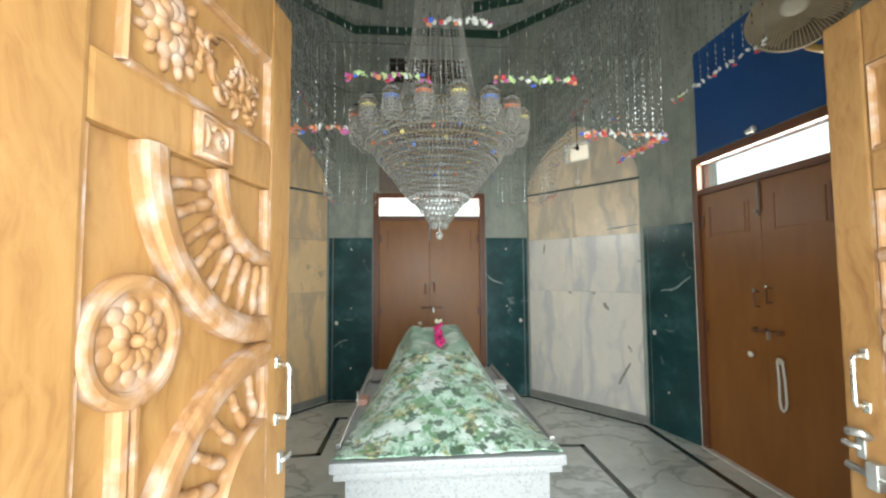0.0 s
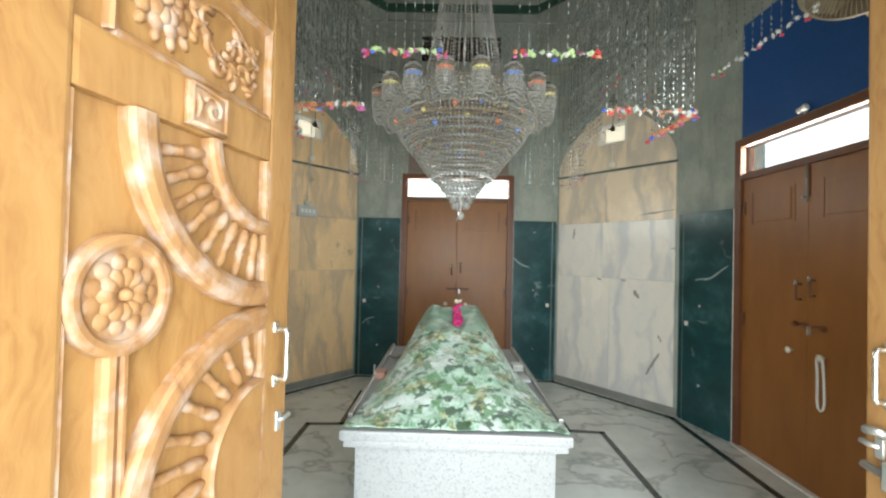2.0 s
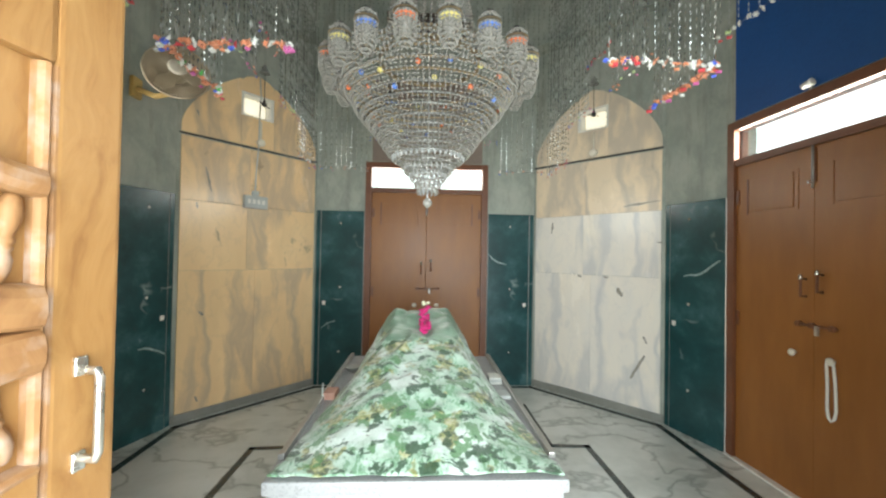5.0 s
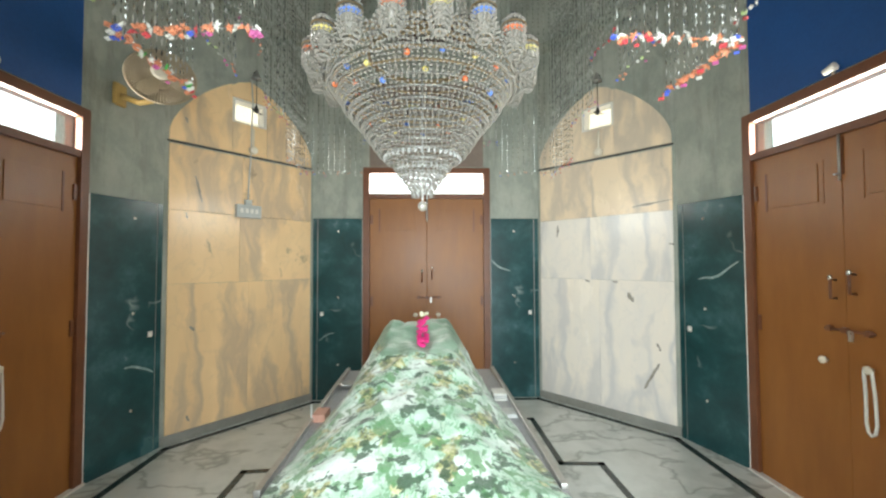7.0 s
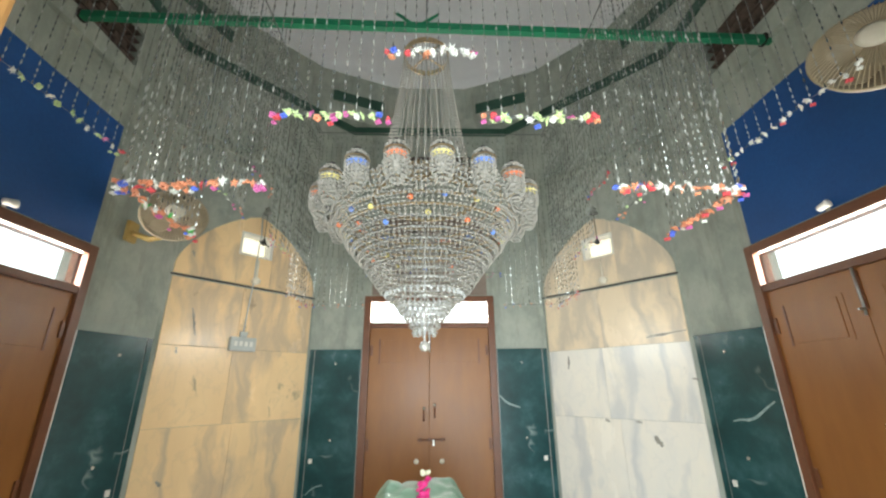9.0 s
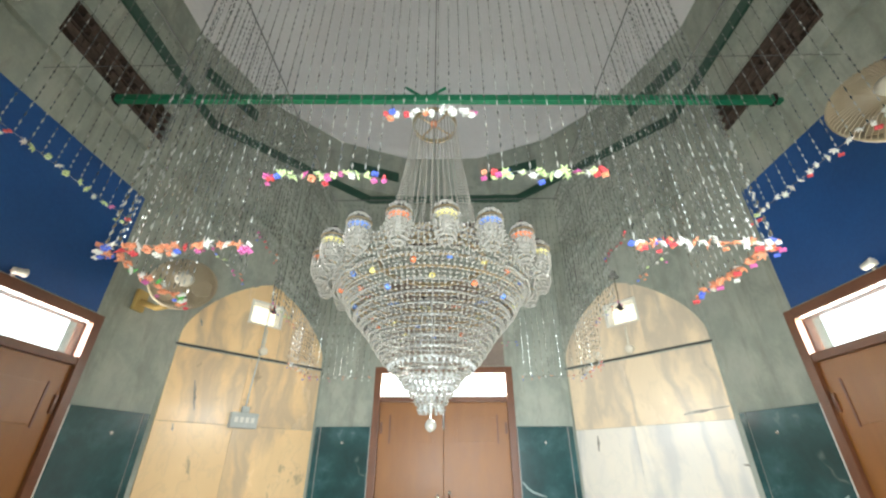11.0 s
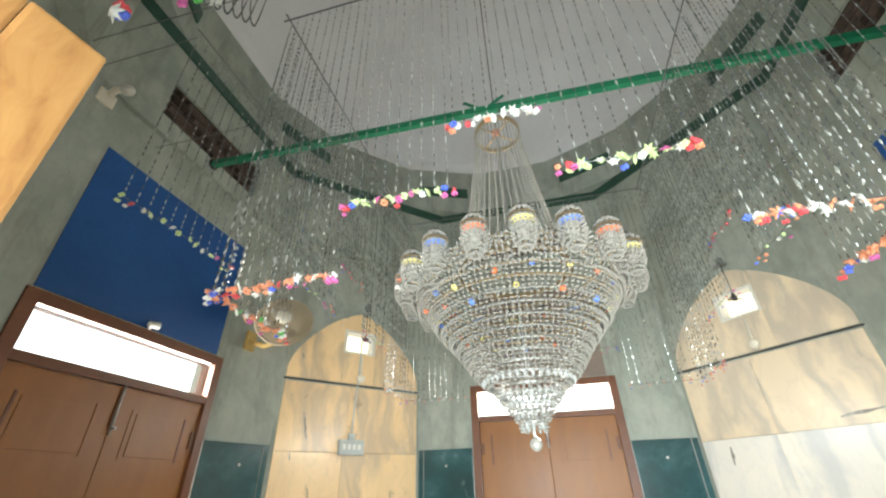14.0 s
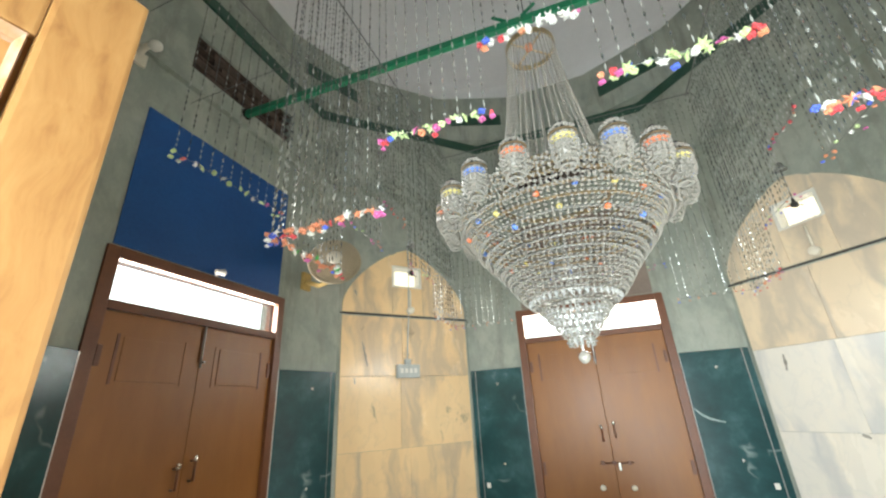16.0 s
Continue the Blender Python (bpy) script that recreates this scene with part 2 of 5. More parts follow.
CLOTH_TOP = CLOTH_TOP.m

CRYSTAL = Mat("cut_crystal_bead", 0.12, 0.0, (0.50, 0.475, 0.425))
CRYSTAL.b.inputs["Transmission Weight"].default_value = 0.35
CRYSTAL.b.inputs["Specular IOR Level"].default_value = 0.7
CRYSTAL = CRYSTAL.m
DROP = Mat("grey_crystal_drop", 0.12, 0.0, (0.46, 0.47, 0.46)).m
FOIL = Mat("bright_foil_bead", 0.30, 0.25, (0.37, 0.375, 0.345)).m
SMOKED = Mat("smoked_glass", 0.12, 0.0, (0.34, 0.32, 0.28)).m
SILVER = Mat("silver_foil_bead", 0.22, 0.85, (0.33, 0.34, 0.33)).m
THREAD = Mat("nylon_thread", 0.5, 0.0, (0.11, 0.11, 0.105)).m
CHROME = two_tone("worn_chrome", (0.62, 0.60, 0.54), (0.74, 0.72, 0.66), 20, 0.28, 0.9, bump=0.08)
BRASS = two_tone("gilt_brass", (0.50, 0.36, 0.20), (0.60, 0.46, 0.28), 20, 0.32, 0.85, bump=0.05)
STEEL = two_tone("dull_steel", (0.42, 0.42, 0.40), (0.55, 0.55, 0.52), 25, 0.38, 0.85, bump=0.08)
BLACK = two_tone("dark_hardware", (0.02, 0.02, 0.02), (0.05, 0.045, 0.04), 20, 0.5)
WHITE_PL = two_tone("ivory_plastic", (0.68, 0.66, 0.60), (0.76, 0.74, 0.68), 10, 0.4, bump=0.03)
GREY_PL = two_tone("grey_switchbox", (0.40, 0.42, 0.40), (0.50, 0.52, 0.50), 12, 0.5, bump=0.05)
BEIGE = two_tone("beige_fan_plastic", (0.36, 0.29, 0.19), (0.45, 0.37, 0.25), 8, 0.45, bump=0.03)
PALE_BEIGE = two_tone("pale_beige_plastic", (0.66, 0.60, 0.48), (0.74, 0.68, 0.56), 9, 0.45, bump=0.03)
OCHRE = two_tone("ochre_plastic", (0.42, 0.28, 0.08), (0.52, 0.36, 0.12), 9, 0.5, bump=0.03)
DARKBRICK = two_tone("dark_brick", (0.045, 0.030, 0.023), (0.115, 0.076, 0.058), 18, 0.9, bump=0.4)
# near-black paint that stands in for the shade inside openings
DARK = two_tone("painted_dark_depth", (0.01, 0.009, 0.008), (0.018, 0.015, 0.013), 9, 0.9)
ROSE = two_tone("magenta_petal", (0.50, 0.01, 0.12), (0.66, 0.03, 0.22), 30, 0.6)
PINK_BOX = two_tone("terracotta_card", (0.40, 0.20, 0.15), (0.50, 0.28, 0.21), 12, 0.7)
STONE_OUT = two_tone("outside_paving", (0.26, 0.24, 0.21), (0.36, 0.34, 0.30), 4, 0.8, bump=0.3)


def petal(name, c):
    k = Mat(name, 0.5)
    k.colour(k.ramp(k.noise(40, 3), (0.3, tuple(x * 0.8 for x in c)), (0.7, c)))
    return k.m


PETALS = [petal("petal_" + n, c) for n, c in (("white", (0.68, 0.68, 0.63)), ("lime", (0.54, 0.68, 0.32)), ("orange", (0.70, 0.27, 0.14)),
          ("magenta", (0.52, 0.11, 0.30)), ("red", (0.62, 0.07, 0.08)), ("blue", (0.08, 0.14, 0.62)), ("green", (0.10, 0.48, 0.10)), ("cream", (0.80, 0.78, 0.55)), ("purple", (0.35, 0.10, 0.50)))]
BULBS = [petal("bulb_" + n, c) for n, c in (("yellow", (0.80, 0.68, 0.22)), ("blue", (0.12, 0.25, 0.72)), ("orange", (0.82, 0.20, 0.07)))]
GLASS = Mat("clear_glass", 0.06, 0.0, (0.9, 0.95, 0.95))
GLASS.b.inputs["Transmission Weight"].default_value = 0.9
GLASS = GLASS.m


def glow(name, c, power):
    m = bpy.data.materials.new(name)
    m.use_nodes = True
    b = m.node_tree.nodes["Principled BSDF"]
    b.inputs["Base Color"].default_value = (*c, 1)
    b.inputs["Emission Color"].default_value = (*c, 1)
    b.inputs["Emission Strength"].default_value = power
    return m


SKY_GLOW = glow("bright_sky", (0.93, 0.98, 1.0), 2.0)
SKY_GLOW_WARM = glow("bright_hazy_sky", (1.0, 0.93, 0.74), 1.6)


# ---- mesh helpers ----
def bm_box(lo, hi, bevel=0.0, bm=None):
    bm = bm or bmesh.new()
    r = bmesh.ops.create_cube(bm, size=1.0)
    c = [(a + b) / 2 for a, b in zip(lo, hi)]
    d = [abs(b - a) for a, b in zip(lo, hi)]
    for v in r["verts"]:
        v.co = Vector((v.co.x * d[0] + c[0], v.co.y * d[1] + c[1], v.co.z * d[2] + c[2]))
    if bevel:
        es = list({e for v in r["verts"] for e in v.link_edges})
        bmesh.ops.bevel(bm, geom=es, offset=min(bevel, min(d) * 0.45), segments=2, affect='EDGES', profile=0.7)
    return bm


def bm_lathe(profile, n=24, m=None, bm=None, closed=False):
    """Turns a profile of (radius, z) about the z axis."""
    bm = bm or bmesh.new()
    rings = []
    for r, z in profile:
        rings.append([bm.verts.new((r * math.cos(2 * math.pi * i / n), r * math.sin(2 * math.pi * i / n), z)) for i in range(n)] if r > 1e-6 else [bm.verts.new((0, 0, z))])
    pairs = list(zip(rings, rings[1:])) + ([(rings[-1], rings[0])] if closed else [])
    for a, b in pairs:
        for i in range(n):
            q = [a[i % len(a)], a[(i + 1) % len(a)], b[(i + 1) % len(b)], b[i % len(b)]]
            q = list(dict.fromkeys(q))
            if len(q) > 2:
                try:
                    bm.faces.new(q)
                except ValueError:
                    pass
    if not closed:
        for g in (rings[0], rings[-1]):
            if len(g) > 2:
                bm.faces.new(g)
    if m is not None:
        bmesh.ops.transform(bm, matrix=m, verts=[v for g in rings for v in g])
    return bm


def bm_tube(points, r, n=8, bm=None, closed=False):
    """A round rod along a line of points; r is one radius or one for each point."""
    bm = bm or bmesh.new()
    pts = [Vector(p) for p in points]
    rad = r if isinstance(r, (list, tuple)) else [r] * len(pts)
    rings = []
    ref = None
    for i, p in enumerate(pts):
        if closed:
            d = pts[(i + 1) % len(pts)] - pts[i - 1]
        else:
            d = pts[min(i + 1, len(pts) - 1)] - pts[max(i - 1, 0)]
        d.normalize()
        if ref is None:
            ref = Vector((0, 0, 1)) if abs(d.z) < 0.9 else Vector((1, 0, 0))
        a = (ref - d * ref.dot(d)).normalized()
        ref = a
        b = d.cross(a)
        rings.append([bm.verts.new(p + rad[i] * (math.cos(2 * math.pi * k / n) * a + math.sin(2 * math.pi * k / n) * b)) for k in range(n)])
    for g, h in list(zip(rings, rings[1:])) + ([(rings[-1], rings[0])] if closed else []):
        for k in range(n):
            bm.faces.new((g[k], g[(k + 1) % n], h[(k + 1) % n], h[k]))
    if not closed:
        bm.faces.new(list(reversed(rings[0])))
        bm.faces.new(rings[-1])
    return bm


def bm_prism(outline, v0, v1, bm=None):
    """A plate: an outline of (u, z) between the depths v0 and v1."""
    bm = bm or bmesh.new()
    a = [bm.verts.new((u, v0, z)) for u, z in outline]
    b = [bm.verts.new((u, v1, z)) for u, z in outline]
    bm.faces.new(a)
    bm.faces.new(list(reversed(b)))
    for i in range(len(a)):
        j = (i + 1) % len(a)
        bm.faces.new((a[i], b[i], b[j], a[j]))
    bmesh.ops.recalc_face_normals(bm, faces=bm.faces)
    return bm


def mesh_of(name, bm, material, smooth=False):
    me = bpy.data.meshes.new(name)
    bmesh.ops.recalc_face_normals(bm, faces=bm.faces)
    bm.to_mesh(me)
    bm.free()
    for mt in (material if isinstance(material, (list, tuple)) else [material]):
        me.materials.append(mt)
    if smooth:
        for p in me.polygons:
            p.use_smooth = True
    return me


def part(name, bm, material, parent=None, label="", smooth=False, m=None):
    """Links a bmesh, or a mesh that is shared, as one object under parent."""
    me = bm if isinstance(bm, bpy.types.Mesh) else mesh_of(name, bm, material, smooth)
    ob = new(name, me)
    if parent:
        ob.parent = parent
    if m is not None:
        ob.matrix_basis = m
    if label:
        ob["label"] = label
    return ob


def thing(name, m, label, category, group="", kind=""):
    ob = new(name)
    ob.empty_display_size = 0.05
    ob.matrix_basis = m
    return tagged(ob, label, category, group, kind)


def structure(name, bm, material, label, category, m=None, smooth=False):
    ob = part(name, bm, material, None, "", smooth, m)
    return tagged(ob, label, category, "", "structure")


class Beads:
    """Many small cut beads gathered in one mesh."""

    def __init__(self):
        self.v, self.f = [], []

    def add(self, p, r, h, axis=None, n=4):
        """A bead at p, of half width r and half height h, along axis."""
        k = len(self.v)
        ax = Vector(axis).normalized() if axis is not None else Vector((0, 0, 1))
        s = Vector((1, 0, 0)) if abs(ax.x) < 0.9 else Vector((0, 1, 0))
        a = (s - ax * s.dot(ax)).normalized()
        b = ax.cross(a)
        p = Vector(p)
        self.v.append(tuple(p + ax * h))
        for i in range(n):
            t = 2 * math.pi * i / n
            self.v.append(tuple(p + r * (math.cos(t) * a + math.sin(t) * b)))
        self.v.append(tuple(p - ax * h))
        for i in range(n):
            j = (i + 1) % n
            self.f += [(k, k + 1 + i, k + 1 + j), (k + n + 1, k + 1 + j, k + 1 + i)]

    def mesh(self, name, material):
        me = bpy.data.meshes.new(name)
        me.from_pydata(self.v, [], self.f)
        me.materials.append(material)
        return me


# ---- the room: an octagon with four door walls and four marble-panelled corner walls ----
R, T = 2.205, 0.22             # the door walls' distance from the middle, and all walls' thickness
C1, C2 = 1.158, 2.055          # where a door wall's flank meets a corner wall
DD, DH = 2.272, 0.635          # corner walls: distance from the middle, half width
STEP, BANDZ, DRUM = 3.62, 4.345, 5.08
R2 = 2.16                      # the regular octagon above the step


def side(angle, dist):
    """u runs to the right along the wall as seen from inside, v outward."""
    return Matrix.Rotation(radians(angle), 4, 'Z') @ Matrix.Translation((0, dist, 0))


NORTH, EAST, SOUTH, WEST = side(0, R - 0.022), side(-90, R), side(180, R), side(90, R)
SE, SW = side(-135, DD), side(135, DD)
NORTH_C = (1.19, R - 0.022)    # the north wall is flat, so the corner walls beside it turn a little further
TURN_N, WIDE_N = math.degrees(math.atan2(NORTH_C[1] - C1, C2 - NORTH_C[0])), math.hypot(NORTH_C[1] - C1, C2 - NORTH_C[0]) / 2 / DH
NE, NW = [Matrix.Translation((s * (NORTH_C[0] + C2) / 2, (NORTH_C[1] + C1) / 2, 0)) @ Matrix.Rotation(radians(-s * TURN_N), 4, 'Z') @ Matrix.Diagonal((WIDE_N, 1, 1, 1)) for s in (1, -1)]
ENTRY = 0.165                  # the entrance stands a little east of the middle
DOOR_N = NORTH @ Matrix.Diagonal((1.081, 1, 1.005, 1))
DOOR_E = EAST @ Matrix.Translation((0.01, 0, 0)) @ Matrix.Diagonal((1.045, 1, 1.005, 1))
DOOR_W = WEST @ Matrix.Translation((-0.01, 0, 0)) @ Matrix.Diagonal((1.045, 1, 1.005, 1))

fl = bmesh.new()
pts = [(-NORTH_C[0], NORTH_C[1]), NORTH_C, (C2, C1), (C2, -C1), (C1, -C2), (-C1, -C2), (-C2, -C1), (-C2, C1)]
top = [fl.verts.new((x, y, 0)) for x, y in reversed([(x * 1.14, y * 1.14) for x, y in pts])]
bot = [fl.verts.new((v.co.x, v.co.y, -0.12)) for v in top]
fl.faces.new(top)
fl.faces.new(list(reversed(bot)))
for i in range(8):
    fl.faces.new((top[i], bot[i], bot[(i + 1) % 8], top[(i + 1) % 8]))
structure("floor", fl, FLOOR, "polished grey veined marble floor of the shrine", "floor")
structure("ground", bm_box((-150, -150, -0.5), (150, 150, -0.125)), STONE_OUT, "plain paved ground outside the shrine", "ground")
structure("pavement", bm_box((-2.6, -6.0, -0.124), (2.6, -2.36, -0.004)), STONE_OUT, "stone terrace before the entrance", "pavement")


def bm_plan(outline, z0, z1, bm=None):
    """An upright block: an outline of (u, v) between two heights."""
    bm = bm or bmesh.new()
    a = [bm.verts.new((u, v, z0)) for u, v in outline]
    b = [bm.verts.new((u, v, z1)) for u, v in outline]
    bm.faces.new(a)
    bm.faces.new(list(reversed(b)))
    for i in range(len(a)):
        j = (i + 1) % len(a)
        bm.faces.new((a[i], b[i], b[j], a[j]))
    return bm


def flank(s, half, middle, dist, corner):
    """The splayed flank beside a door: its turn, its length and its foot at the door, on the side s."""
    du, dv = corner[0] - s * middle - half, dist - corner[1]
    turn = Matrix.Translation((middle + s * half, 0, 0)) @ Matrix.Rotation(-s * math.atan2(dv, du), 4, 'Z')
    return turn, math.hypot(du, dv)


def door_wall(name, m, half, head, middle, dist, corner):
    bm = bmesh.new()
    for s in (-1, 1):
        u0, u1, v1 = middle + s * half, s * corner[0], corner[1] - dist
        bm_plan([(u0, T), (u0, 0), (u1, v1), (u1 + s * 0.10, v1 + 0.06), (u1 + s * 0.10, T)], 0, STEP + 0.01, bm)
    bm_box((middle - half, 0, head), (middle + half, T, STEP + 0.01), bm=bm)
    k = R2 - dist
    bm_box((-1.05, k, STEP), (-0.475, T, BANDZ + 0.25), bm=bm)
    bm_box((0.475, k, STEP), (1.05, T, BANDZ + 0.25), bm=bm)
    bm_box((-0.475, k, STEP), (0.475, T, 3.757), bm=bm)
    bm_box((-0.475, k, 4.06), (0.475, T, BANDZ + 0.25), bm=bm)
    return structure(name, bm, WALL, "grey-green distempered wall with a doorway and a vent", "wall", m)


def corner_wall(name, m):
    bm = bm_box((-DH - 0.05, 0, 0), (DH + 0.05, T, 2.67))
    bm_box((-DH - 0.05, 0, 2.67), (-0.150, T, 2.89), bm=bm)
    bm_box((0.150, 0, 2.67), (DH + 0.05, T, 2.89), bm=bm)
    bm_box((-DH - 0.05, 0, 2.89), (DH + 0.05, T, STEP + 0.02), bm=bm)
    return structure(name, bm, WALL, "grey-green corner wall with a small window", "wall", m)


walls = {}
DOORWAYS = {"north": (NORTH, 0.670, 2.41, 0.0, R - 0.022, NORTH_C), "east": (EAST, 0.648, 2.41, 0.01, R, (C1, C2)),
            "west": (WEST, 0.648, 2.41, -0.01, R, (C1, C2)), "south": (SOUTH, 0.835, 2.19, -ENTRY, R, (C1, C2))}
for n, row in DOORWAYS.items():
    walls["wall_" + n] = door_wall("wall_" + n, *row)
for n, m in (("wall_northeast", NE), ("wall_southeast", SE), ("wall_southwest", SW), ("wall_northwest", NW)):
    walls[n] = corner_wall(n, m)

for i, a in enumerate((-45, -135, 135, 45)):
    structure("wall_step_%d" % (i + 1), bm_box((-0.92, R2, STEP), (0.92, R2 + 0.40, BANDZ + 0.25)), WALL, "grey-green wall that steps inwards over the corner", "wall", side(a, 0))

# the ring band, the drum above it and the dome
band = bmesh.new()
for a in range(8):
    bm_box((-0.893, 2.135, BANDZ), (0.893, 2.159, BANDZ + 0.095), 0.004, band)
    bmesh.ops.rotate(band, cent=(0, 0, 0), matrix=Matrix.Rotation(radians(45), 3, 'Z'), verts=band.verts)
structure("trim_ring", band, BAND, "dark green painted band round the drum", "trim")


def ngon_ring(bm, prof, n, phase):
    rings = [[bm.verts.new((r * math.cos(2 * math.pi * (i + phase) / n), r * math.sin(2 * math.pi * (i + phase) / n), z)) for i in range(n)] for r, z in prof]
    for g, h in zip(rings, rings[1:]):
        for i in range(n):
            bm.faces.new((g[i], g[(i + 1) % n], h[(i + 1) % n], h[i]))
    return rings


dr = bmesh.new()
ra = 2.19 / math.cos(math.pi / 16)
ngon_ring(dr, [(ra, BANDZ + 0.10), (ra, DRUM), (ra + 0.25, DRUM), (ra + 0.25, BANDZ + 0.10), (ra, BANDZ + 0.10)], 16, 0.5)
structure("wall_drum", dr, WALL, "sixteen-sided grey drum under the dome", "wall")
for i in range(8):
    structure("trim_slot", bm_box((-0.30, 2.168, 4.65), (0.30, 2.188, 4.78), 0.003), BAND, "dark green slot on the drum", "trim", side(22.5 + 45 * i, 0))
dm = bmesh.new()
prof = [(2.18 * math.cos(a), DRUM - 0.02 + 1.5 * math.sin(a)) for a in [i * math.pi / 2 / 14 for i in range(14)]] + [(0, DRUM + 1.48)]
bm_lathe(prof[:-1] + [(0.02, DRUM + 1.48)], 64, bm=dm)
dm.faces.ensure_lookup_table()
bmesh.ops.delete(dm, geom=[f for f in dm.faces if len(f.verts) > 4 and f.calc_center_median().z < DRUM + 0.5], context='FACES_ONLY')
dome = structure("ceiling", dm, DOME, "plain whitewashed dome over the shrine", "ceiling", smooth=True)
so = dome.modifiers.new("thickness", 'SOLIDIFY')
so.thickness, so.offset = 0.12, 1.0

# painted panels over the three inner doors, and the fourth over the entrance
for n, m, mt, lb in (("trim_panel_north", NORTH, UMBER, "umber painted panel over the door"), ("trim_panel_east", EAST @ Matrix.Translation((0.035, 0, 0)), BLUE, "deep blue painted panel over the door"),
                     ("trim_panel_west", WEST @ Matrix.Translation((-0.035, 0, 0)), BLUE, "deep blue painted panel over the door"), ("trim_panel_south", SOUTH, BLUE, "deep blue painted panel over the entrance")):
    structure(n, bm_box((-0.60, -0.006, 2.418), (0.60, 0.0, 3.305), 0.002), mt, lb, "panel", m)


# brick lattice vents
def vent(m, label):
    v = thing("wall_vent", m @ Matrix.Translation((0, R2 - R, 0)), label, "vent", "lattice vents", "")
    # added black board: the shade behind the lattice is put into its colour
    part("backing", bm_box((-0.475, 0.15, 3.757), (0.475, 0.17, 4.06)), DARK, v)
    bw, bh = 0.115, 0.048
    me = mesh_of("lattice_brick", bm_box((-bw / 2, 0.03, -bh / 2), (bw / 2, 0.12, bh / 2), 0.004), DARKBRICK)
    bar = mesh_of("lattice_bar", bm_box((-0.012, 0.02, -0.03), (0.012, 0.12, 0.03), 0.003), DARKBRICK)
    for row in range(4):
        z = 3.796 + row * 0.0757
        for k in range(8):
            u = -0.41 + k * 0.118 + (0.03 if row % 2 else -0.01)
            if abs(u) < 0.41:
                part("brick", me if (k + row) % 3 else bar, None, v, "", False, Matrix.Translation((u, 0.0, z)))
    for row in range(5):
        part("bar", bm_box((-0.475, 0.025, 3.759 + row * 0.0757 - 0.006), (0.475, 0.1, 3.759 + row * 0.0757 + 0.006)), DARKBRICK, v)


for m in (NORTH, EAST, WEST, SOUTH):
    vent(m, "dark brick lattice vent high in the wall")

# green marble dado beside the doors: one slab on each flank, with a narrow corner strip
for n, (m, half, head, middle, dist, corner) in DOORWAYS.items():
    for s in (-1, 1):
        turn, L = flank(s, half, middle, dist, corner)
        wall = walls["wall_" + n]

        def on_flank(name, bm, mt, label=""):
            return part(name, bm, mt, wall, label, False, turn)

        a, b = sorted((s * 0.006, s * (L - 0.062)))
        on_flank("marble_slab", bm_box((a, -0.016, 0.0), (b, 0.0, 1.87), 0.003), GREEN, "polished dark green marble slab")
        a, b = sorted((s * (L - 0.054), s * (L - 0.010)))
        on_flank("marble_strip", bm_box((a, -0.012, 0.0), (b, 0.0, 1.87), 0.002), GREEN, "dark green marble corner strip")
        a, b = sorted((s * (L - 0.063), s * (L - 0.053)))
        on_flank("pale_joint", bm_box((a, -0.0105, 0.0), (b, 0.0, 1.865)), SKIRT, "pale marble joint strip")
        a, b = sorted((s * -0.002, s * 0.008))
        on_flank("pale_joint", bm_box((a, -0.013, 0.0), (b, 0.0, 1.868)), PALE if n != "north" else SKIRT)
        if L > 0.35:
            for z in (0.36, 1.05, 1.735):
                u = s * L * (0.48 if n == "north" else 0.56)
                on_flank("screw_cap", bm_lathe([(0.011, 0), (0.010, 0.004), (0.005, 0.007), (0, 0.008)], 10, Matrix.Translation((u, -0.016, z)) @ Matrix.Rotation(radians(90), 4, 'X')), CHROME)
            u = s * (L - 0.105)
            on_flank("socket_plate", bm_box((u - 0.017, -0.021, 0.86), (u + 0.017, -0.016, 0.90), 0.002), WHITE_PL, "small ivory plastic plate")


def marble_vein(n, s, line, w):
    """A pale vein in the green slab on the side s of a door, along a line of (distance from the door, height)."""
    m, half, head, middle, dist, corner = DOORWAYS[n]
    turn, L = flank(s, half, middle, dist, corner)
    up, down = [], []
    for i, (u, z) in enumerate(line):
        a, b = line[max(i - 1, 0)], line[min(i + 1, len(line) - 1)]
        t = Vector((b[0] - a[0], b[1] - a[1])).normalized()
        k = w / 2 * (0.35 + math.sin(math.pi * (i + 0.6) / (len(line) + 0.2)))
        up.append((s * (u - t.y * k), z + t.x * k))
        down.append((s * (u + t.y * k), z - t.x * k))
    part("vein", bm_prism(up + down[::-1], -0.0172, -0.0155), VEIN, walls["wall_" + n], "pale vein in the green marble", False, turn)


marble_vein("east", -1, ((0.35, 1.272), (0.30, 1.287), (0.246, 1.286), (0.20, 1.300), (0.168, 1.318), (0.104, 1.368), (0.043, 1.408)), 0.013)
marble_vein("north", 1, ((0.012, 1.43), (0.059, 1.378), (0.10, 1.352), (0.15, 1.335), (0.209, 1.318)), 0.012)
marble_vein("west", 1, ((0.25, 0.672), (0.30, 0.672), (0.345, 0.657), (0.423, 0.622), (0.47, 0.590)), 0.013)
marble_vein("north", -1, ((0.29, 0.684), (0.34, 0.676), (0.385, 0.654), (0.44, 0.606)), 0.008)


def arch_half(z):
    """Half width of the pointed arch at the height z."""
    if z <= 2.47:
        return 0.606
    k = min(1.0, (z - 2.47) / 0.60)
    return 0.606 * (1 - k ** 1.55) ** 0.75


